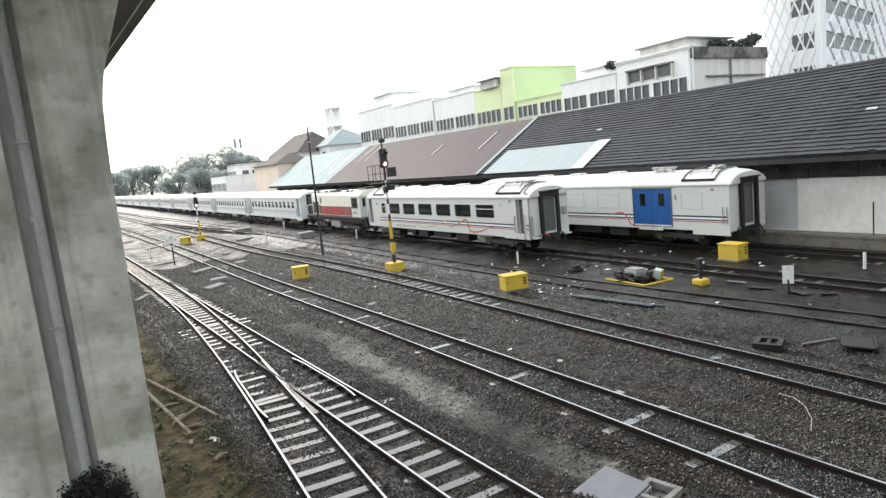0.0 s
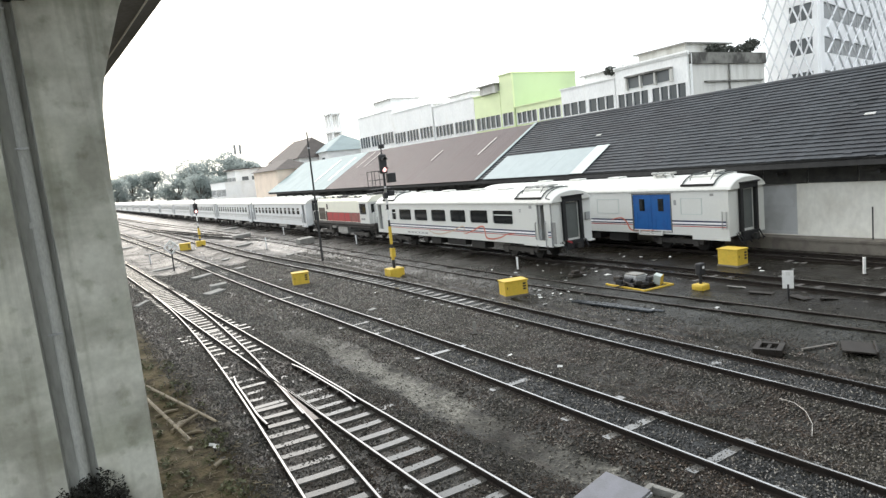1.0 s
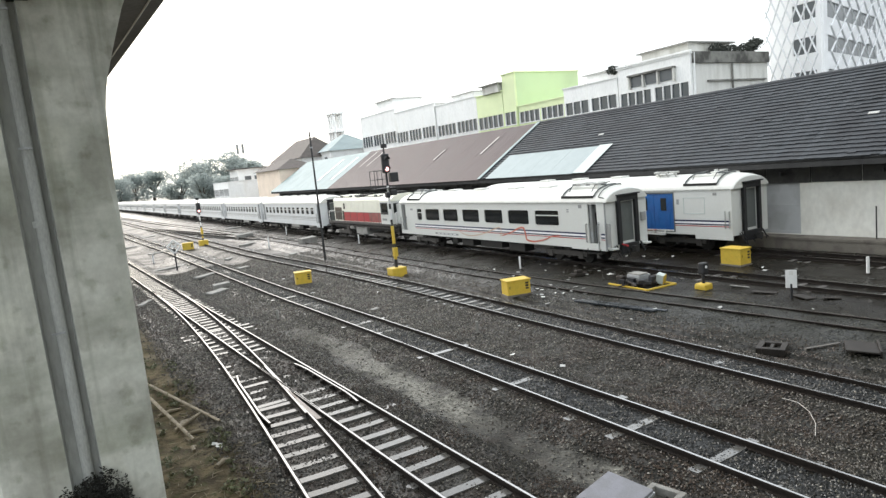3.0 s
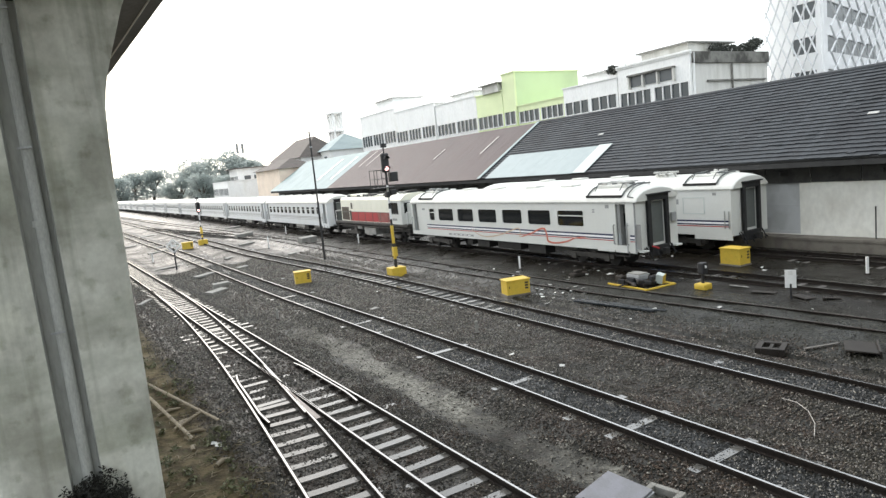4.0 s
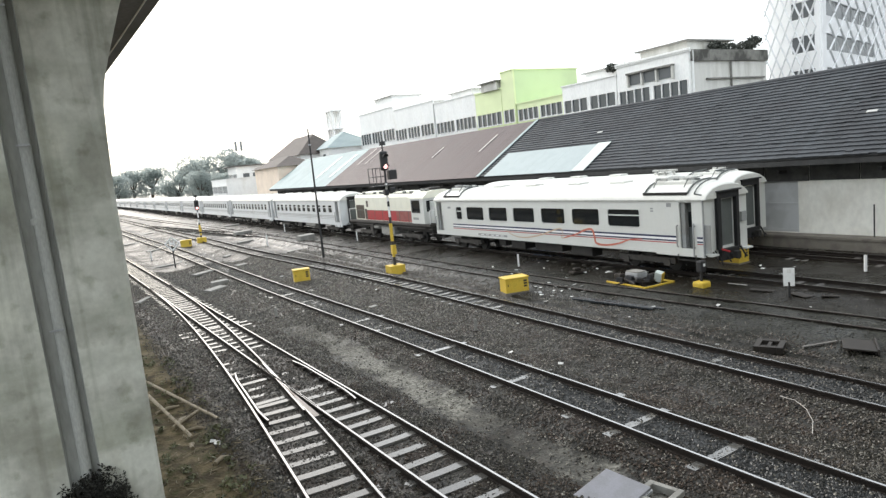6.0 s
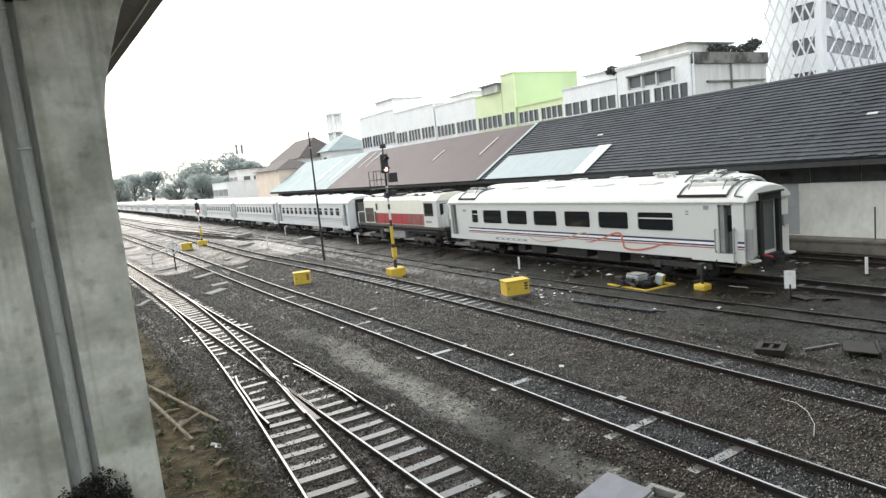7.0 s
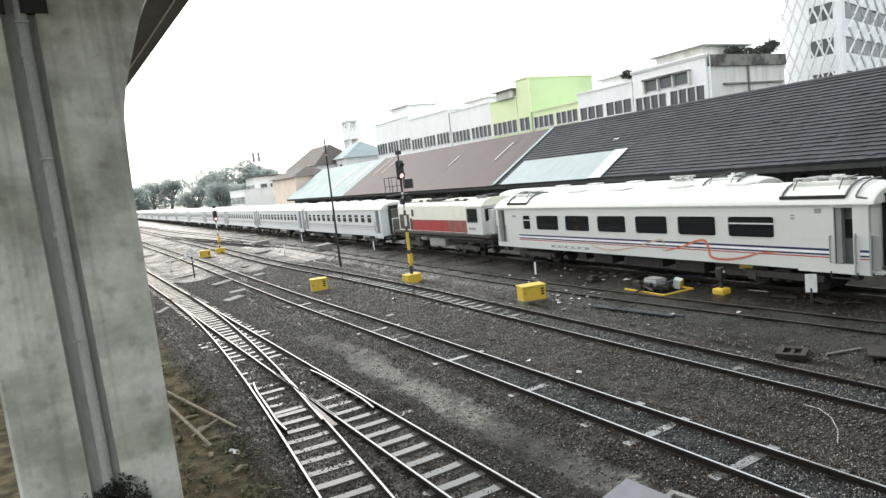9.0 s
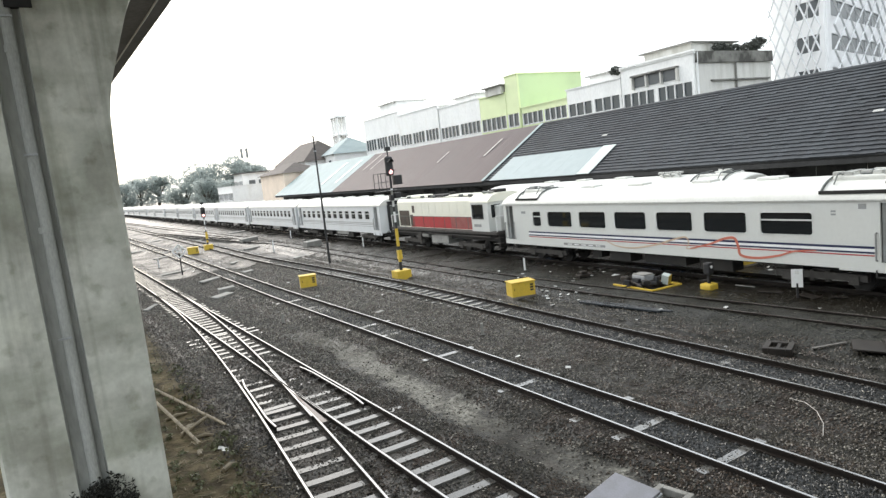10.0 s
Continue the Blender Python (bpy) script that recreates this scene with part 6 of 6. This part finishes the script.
def straw():
    """Dry stalks and twigs strewn on the soil."""
    rng = np.random.default_rng(14)
    bm = bmesh.new()
    for _ in range(420):
        x, y = rng.uniform(0.85, 2.7), 10.2 + 13 * rng.random() ** 1.7
        if noise.noise((x * 1.1, y * 0.5, 7)) < -0.1:
            continue
        a, ln = rng.uniform(0, 6.28), rng.uniform(0.06, 0.28)
        z = ground_height(x, y) + 0.02
        d = Vector((math.cos(a), math.sin(a), rng.uniform(-0.05, 0.2))) * ln
        add_rod(bm, (x, y, z), Vector((x, y, z)) + d, rng.uniform(0.005, 0.011), seg=3)
    ob = part("straw", bm, M["bamboo"])
    tagged(ob, "dry stalks and twigs strewn over brown soil", "straw", kind="stuff")


def tree(x, y, h, r, seed):
    t = thing("tree", "broad-crowned tree beyond the yard, leaf colour paled for haze", "tree", loc=(x, y, -0.3), group="far trees")
    bm = bmesh.new()
    add_rod(bm, (0, 0, -0.2), (0.2, 0, h * 0.45), r * 0.08, r * 0.05)
    rng = random.Random(seed)
    lumps = []
    for k in range(10):
        a = rng.uniform(0, 6.28)
        d = rng.uniform(0.2, 0.65) * r
        p = (d * math.cos(a), d * math.sin(a), h * rng.uniform(0.28, 0.82))
        add_rod(bm, (0.15, 0, h * rng.uniform(0.25, 0.42)), p, r * 0.035, r * 0.012, 6)
        lumps.append(p)
    lumps.append((0, 0, h * 0.82))
    part("trunk", bm, M["bark"], t)
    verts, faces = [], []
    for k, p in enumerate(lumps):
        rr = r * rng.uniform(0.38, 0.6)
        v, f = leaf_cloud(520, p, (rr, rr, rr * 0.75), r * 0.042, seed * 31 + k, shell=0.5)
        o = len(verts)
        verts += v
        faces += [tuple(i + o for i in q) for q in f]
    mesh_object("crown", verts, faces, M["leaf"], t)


# ---------------------------------------------------------------- town behind
def building(label, x0, x1, y0, y1, z1, front, side=None, band=None, storeys=0, name="building", pane=0.95, windows_group=4):
    """A block with its front towards the tracks; band: (z0, z1) of a window row, with real openings."""
    t = thing(name, label, "building")
    holes = []
    if band:
        n = max(1, round((y1 - y0 - 0.6) / (pane * windows_group + 0.35)))
        step = (y1 - y0) / n
        for i in range(n):
            a = y0 + i * step + 0.18
            holes.append((a, a + step - 0.36, band[0], band[1]))
    for k in range(storeys):
        for i in range(max(1, int((y1 - y0) / 2.6))):
            a = y0 + 0.7 + i * 2.6
            if a + 1.3 < y1:
                holes.append((a, a + 1.3, band[1] + 0.9 + k * 2.8 if band else 2 + k * 3, band[1] + 1.9 + k * 2.8 if band else 3.3 + k * 3))
    bm = bmesh.new()
    wall_panel(bm, (x0, y0, -0.4), (x0 + 0.25, y1, z1), holes)
    w = part("wall", bm, front, t)
    bm = bmesh.new()
    add_box(bm, (x0 + 0.25, y0, -0.4), (x1, y0 + 0.25, z1))
    part("wall", bm, side or front, t)
    part("wall", box((x0 + 0.25, y1 - 0.25, -0.4), (x1, y1, z1)), front, t)
    part("wall", box((x1 - 0.25, y0 + 0.25, -0.4), (x1, y1 - 0.25, z1)), front, t)
    part("roof", box((x0 - 0.1, y0 - 0.1, z1), (x1 + 0.1, y1 + 0.1, z1 + 0.12)), front, t)
    for a, b, c, d in holes:
        n = max(1, round((b - a) / pane))
        fr = part("window", box((x0 - 0.08, a - 0.05, c - 0.1), (x0 + 0.08, b + 0.05, c)), M["signwhite"], t)
        for k in range(n + 1):
            yy = a + (b - a) * k / n
            part("mullion", box((x0 - 0.03, yy - 0.05, c), (x0 + 0.08, yy + 0.05, d)), M["signwhite"], fr)
        for k in range(n):
            p0, p1 = a + (b - a) * k / n + 0.05, a + (b - a) * (k + 1) / n - 0.05
            part("pane", box((x0 + 0.1, p0, c), (x0 + 0.13, p1, d)), M["darkpane"], fr)
    return t


def tower():
    """Pale office tower behind a diagonal lattice screen, seen corner on."""
    t = thing("office_tower", "white tower with grey window bands behind a diamond lattice", "building", loc=(60, 33.0, 0), rz=0)
    # two faces from the corner: one along +y, one along a slant to the right
    d2 = Vector((0.97, 0.24, 0)).normalized()

    def face(along, length, rows, win0, win1, normal, dw, dh, gap):
        along = Vector(along).normalized()
        ang = math.degrees(math.atan2(along.y, along.x))
        m = pose(0, 0, 0, 0, 0, ang)
        bm = bmesh.new()
        wall_panel(bm, (0, -0.15 if normal < 0 else -0.1, -0.4), (length, 0.15, 30), [(win0, win1, a, b) for a, b in rows], axis="y")
        w = part("wall", bm, M["towerwhite"], t)
        w.matrix_basis = m
        for a, b in rows:
            p = part("window_band", box((win0, 0.0, a), (win1, 0.05, b)), M["greypane"], w, "grey window band")
            for u in np.arange(win0 + gap, win1, gap):
                part("mullion", box((u - 0.05, -0.06, a), (u + 0.05, 0.08, b)), M["towergrey"], p)
        off = 0.7 * normal
        bm = bmesh.new()
        for k in range(-12, int(length / dw) + 13):
            for sgn in (1, -1):
                a = Vector((k * dw, off, 3.0))
                b = Vector((k * dw + sgn * 12 * dw, off, 3.0 + 12 * dh))
                # clip to the face
                ta, tb = 0.0, 1.0
                dx = b.x - a.x
                for lim, s in ((0.0, 1), (length, -1)):
                    q = (lim - a.x) / dx
                    if (dx > 0) == (s > 0):
                        ta = max(ta, q)
                    else:
                        tb = min(tb, q)
                if tb - ta > 0.02:
                    add_rod(bm, a.lerp(b, ta), a.lerp(b, tb), 0.085, seg=4)
        s = part("lattice", bm, M["towergrey"], t, "grey diamond lattice screen")
        s.matrix_basis = m
    rows = [(z, z + 1.45) for z in (6.0, 9.0, 12.0, 15.0, 18.0, 21.0, 24.0)]
    face((0.03, 1, 0), 4.9, rows, 0.45, 2.6, 1, 0.95, 2.2, 1.1)
    face(d2, 30, rows, 1.2, 19.0, -1, 3.3, 2.2, 3.0)


def town():
    wb = building
    wb("white shophouse with a window band and a mouldy side wall", 45, 55.3, 35.2, 43.0, 12.2, M["whitewall"], M["stainwall"], (8.85, 10.05))
    wb("white shophouse with a long window band", 45, 54, 43.1, 50.4, 11.6, M["whitewall"], None, (9.0, 10.2))
    wb("tall lime green building behind the shed roofs", 45, 54.5, 58.3, 60.6, 14.7, M["limepale"], M["lime"], (9.1, 10.5))
    wb("pale green shophouse beside the tall green one", 45, 54, 60.7, 66, 13.0, M["limepale"], None, (9.1, 10.5))
    wb("green fronted low shophouse with windows", 45.2, 53, 50.6, 58.2, 10.9, M["limepale"], None, (9.1, 10.3))
    wb("cream shophouse with a window band", 45.1, 55, 66.2, 76.0, 13.2, M["whitewall"], None, (9.2, 10.6))
    wb("white shophouse row with stained parapet", 45, 56, 76.2, 88.0, 13.7, M["whitewall"], M["stainwall"], (9.3, 10.8))
    wb("white shophouse with upper terrace", 45.1, 56, 88.2, 101.0, 14.4, M["whitewall"], None, (9.5, 11.2))
    t = thing("veranda", "upper veranda on the white shophouse, recess shade as dark panels", "veranda")
    part("lintel", box((44.6, 36.6, 11.35), (44.99, 41.6, 11.5)), M["mould"], t, "mouldy lintel slab")
    for a, b in ((36.8, 38.2), (38.5, 39.8), (40.1, 41.4)):
        # Flat dark panels paint the recess's shade; no recess is cut
        part("shutter", box((44.93, a, 10.45), (44.99, b, 11.34)), M["greypane"], t, "dark grey panel standing for the recess shade")
    for y in (36.7, 38.35, 39.95, 41.5):
        part("post", box((44.7, y - 0.07, 10.3), (44.98, y + 0.07, 11.35)), M["stainwall"], t)
    t = thing("wall_ledge", "stained ledge and downpipe on the shophouse side wall", "ledge")
    part("ledge", box((47.0, 35.0, 9.95), (54.8, 35.19, 10.08)), M["mould"], t)
    part("downpipe", rod((50.2, 35.08, 9.0), (50.2, 35.08, 11.4), 0.08), M["mould"], t)
    part("downpipe", rod((45.3, 35.08, 8.0), (45.3, 35.08, 12.3), 0.1), M["whitewall"], t)
    t = thing("roof_parapet", "dark mouldy parapet along the white shophouse roof", "parapet")
    part("coping", box((45.2, 35.0, 11.45), (55.3, 35.19, 12.35)), M["mould"], t)
    part("coping", box((44.8, 35.0, 12.34), (44.99, 43.0, 12.5)), M["whitewall"], t)
    # rooftop rooms and clutter
    for x0, x1, y0, y1, z0, z1, mm, label in ((46.5, 52, 36.5, 41.5, 12.3, 13.3, "stainwall", "stained rooftop room on the white shophouse"), (46, 50, 44, 48, 11.7, 12.5, "whitewall", "white rooftop room"),
                                              (44.6, 48, 60.9, 64, 13.2, 13.9, "stainwall", "small dark-roofed rooftop room"), (46, 50, 68, 73, 13.3, 14.0, "whitewall", "rooftop stair room"), (46, 51, 90, 96, 14.5, 16.2, "whitewall", "white water tower room")):
        t = thing("rooftop_room", label, "building")
        part("wall", box((x0, y0, z0 - 0.2), (x1, y1, z1)), M[mm], t)
        part("roof", box((x0 - 0.35, y0 - 0.35, z1), (x1 + 0.35, y1 + 0.35, z1 + 0.12)), M["slab"] if mm == "stainwall" else M["gutter"], t)
    for k, (x, y, z) in enumerate(((49.5, 35.9, 12.3), (51.2, 35.9, 12.2), (53, 35.8, 12.3), (54.3, 36, 12.5), (55.2, 36.2, 12.9), (47, 43.5, 11.9), (45.8, 44.3, 12.0))):
        v, f = leaf_cloud(420, (x, y, z + 0.45), (1.0, 0.7, 0.55), 0.12, 60 + k)
        tagged(mesh_object("rooftop_shrub", v, f, M["shrub"]), "dark shrubs growing along the roof edge", "shrub", kind="stuff")
    # brown-roofed houses beyond the pale shed roof
    for x0, x1, y0, y1, ze, zr, wall_m, label in ((35.5, 44.5, 106, 124, 9.0, 12.6, "whitewall", "old house with a brown tiled roof"), (39, 49, 101.5, 111, 9.6, 12.4, "whitewall", "house with a pale metal roof"), (30, 37.5, 101.2, 116, 7.3, 9.0, "peach", "peach plastered house with a low roof"), (38, 50, 114, 140, 8.0, 12.0, "peach", "house with a dark hipped roof")):
        t = thing("house", label, "house")
        part("wall", box((x0 + 0.5, y0 + 0.5, -0.4), (x1 - 0.5, y1 - 0.5, ze)), M[wall_m], t)
        cx = (x0 + x1) / 2
        bm = bmesh.new()
        c = [bm.verts.new(q) for q in ((x0, y0, ze), (x1, y0, ze), (x1, y1, ze), (x0, y1, ze), (cx, y0 + 4, zr), (cx, y1 - 4, zr))]
        for q in ((0, 1, 4), (1, 2, 5, 4), (2, 3, 5), (3, 0, 4, 5), (3, 2, 1, 0)):
            bm.faces.new([c[k] for k in q])
        bmesh.ops.recalc_face_normals(bm, faces=bm.faces)
        part("roof", bm, M["paleroof"] if "pale metal" in label else M["brownroof"], t)
        for k in range(0 if x0 == 30 else 3):
            yy = y0 + 2 + k * 3
            part("window", box((x0 + 0.46, yy, ze - 2.2), (x0 + 0.52, yy + 1.2, ze - 0.9)), M["darkpane"], t)
    t = wb("narrow white house among the trees", 35, 41, 148, 156, 8.9, M["whitewall"], None, (5.6, 7.4))
    part("canopy", box((34.2, 147.3, 9.02), (41.6, 156.6, 9.2)), M["brownroof"], t, "dark overhanging roof edge")
    for k in range(2):
        part("window", box((36.4 + k * 2.2, 147.9, 5.6), (37.8 + k * 2.2, 148.02, 7.4)), M["greypane"], t)
    t = wb("low white shed beyond the sidings", 29, 35, 132, 146, 6.3, M["whitewall"], None, (3.6, 5.0))
    # water tank stand
    t = thing("water_tank_stand", "white concrete water tank stand on columns", "water tower", loc=(47.5, 118, 0))
    for dx in (-0.8, 0.8):
        for dy in (-1.3, 0, 1.3):
            part("column", box((dx - 0.2, dy - 0.2, -0.4), (dx + 0.2, dy + 0.2, 17.0)), M["whitewall"], t)
    part("slab", box((-1.2, -1.8, 17.0), (1.2, 1.8, 17.3)), M["whitewall"], t)
    part("slab", box((-1.2, -1.8, 13.6), (1.2, 1.8, 13.9)), M["whitewall"], t)
    tower()
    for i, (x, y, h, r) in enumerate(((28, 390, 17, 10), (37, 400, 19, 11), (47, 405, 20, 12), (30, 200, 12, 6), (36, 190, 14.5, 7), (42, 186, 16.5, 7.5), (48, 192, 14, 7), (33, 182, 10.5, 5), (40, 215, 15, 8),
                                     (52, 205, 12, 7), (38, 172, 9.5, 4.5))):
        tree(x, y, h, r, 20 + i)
    t = thing("radio_mast", "thin pale radio mast with two dark antenna panels", "mast", loc=(55.4, 240, -0.4))
    part("shaft", rod((0, 0, 0), (0, 0, 24.5), 0.3, 0.12), M["towergrey"], t)
    for dx in (2.0, 3.9):
        part("antenna_panel", box((dx, -0.3, 17.2), (dx + 0.8, 0.0, 20.7), 0.04), M["doorgrey"], t, "dark antenna panel")
    for z in (17.9, 19.9):
        part("crossarm", box((-0.1, -0.1, z), (4.8, 0.05, z + 0.12)), M["towergrey"], t)


ground()
tracks()
viaduct()
station_hall()
shed()
lead = dining_coach()
engine = locomotive()
rake = [economy_coach()]
for _ in range(14):
    rake.append(copy_thing(rake[0], pose(0, 0, 0)))
generator_coach()
lineside()
town()
debris()
plants()
straw()


def gauge_bed(x, y):
    return abs(x - interp(LINE_B, y)) < 0.5 or (abs(x - interp(LINE_C, y)) < 0.5)


def brown_bed(x, y):
    if gauge_bed(x, y):
        return 0.0
    if x < 2.7:
        return 0.12 if x < 2.1 else 0.7
    if y < 24 and abs(x - 7.1 + 0.6 * noise.noise((x * 0.5, y * 0.35, 3))) < 0.5:
        return 0.05 + 0.3 * max(0.0, noise.noise((x * 2.2, y * 1.4, 6)))
    if x > 14.4:
        return max(0.0, 1 - (x - 14.4) / 2.4)
    inside = min(abs(x - interp(MAIN, y)), abs(x - interp(DIVERGE, y)))
    if inside > 0.56:
        return 1.0
    return 0.55 if y < 16.5 else 0.75 if y < 22 else 0.12


def pale_bed(x, y):
    if min(abs(x - interp(MAIN, y)), abs(x - interp(DIVERGE, y))) < 0.56:
        return 0.15 if y < 22 else 0.03
    if x > 11 and 20.5 < y < 38 and gauge_bed(x, y):
        return 0.02
    if x < 2.8 or (abs(x - 7.1) < 0.45 and y < 20):
        return 0.15
    # Share rises with y: pale stones stand in for far sheen and haze
    return max(0.0, min(1.0, (16.2 - x) / 2)) * max(0.16, min(1.0, (y - 9) / 12))


scatter("ballast", "loose wet brown-grey ballast stones", 122000, (1.8, 16.8, 4.5, 48), 0.034, M["stone"], brown_bed, seed=2)
scatter("ballast", "pale stones mixed into the ballast, thicker far off for sheen", 46000, (2.4, 16.2, 4.5, 48), 0.032, M["stone_pale"], pale_bed, seed=7, sink=0.5)
scatter("ballast", "blue-grey newer ballast between the rails", 20000, (8, 14, 4.5, 48), 0.034, M["stone_blue"], lambda x, y: (0.03 if x > 11 and 20.5 < y < 38 else 1.0) if gauge_bed(x, y) else 0.0, seed=5)
scatter("ballast", "coarse stones over the far yard", 9000, (-4, 20, 44, 110), 0.028, M["stone_dull"], lambda x, y: 1.0, seed=12)
scatter("ballast", "sparse stones trodden into dark earth", 9000, (15, 24, 6, 45), 0.03, M["stone_dull"], lambda x, y: 0.8, seed=3)


def motions():
    """The train rolls slowly towards the viewer's right, each vehicle on its own keys."""
    lead_end = [(0.0, 26.25), (1.0, 24.48), (2.5, 21.87), (4.0, 19.25), (5.0, 17.52), (6.5, 14.98), (7.5, 13.29), (8.5, 11.55), (9.5, 9.77), (10.0, 8.87)]
    walk(lead, [(t, pose(21.93, y, 0)) for t, y in lead_end])
    walk(engine, [(t, pose(21.93, y + 20.75, 0)) for t, y in lead_end])
    for k, c in enumerate(rake):
        walk(c, [(t, pose(21.93, y + 36.4 + 20.9 * k, 0)) for t, y in lead_end])


motions()
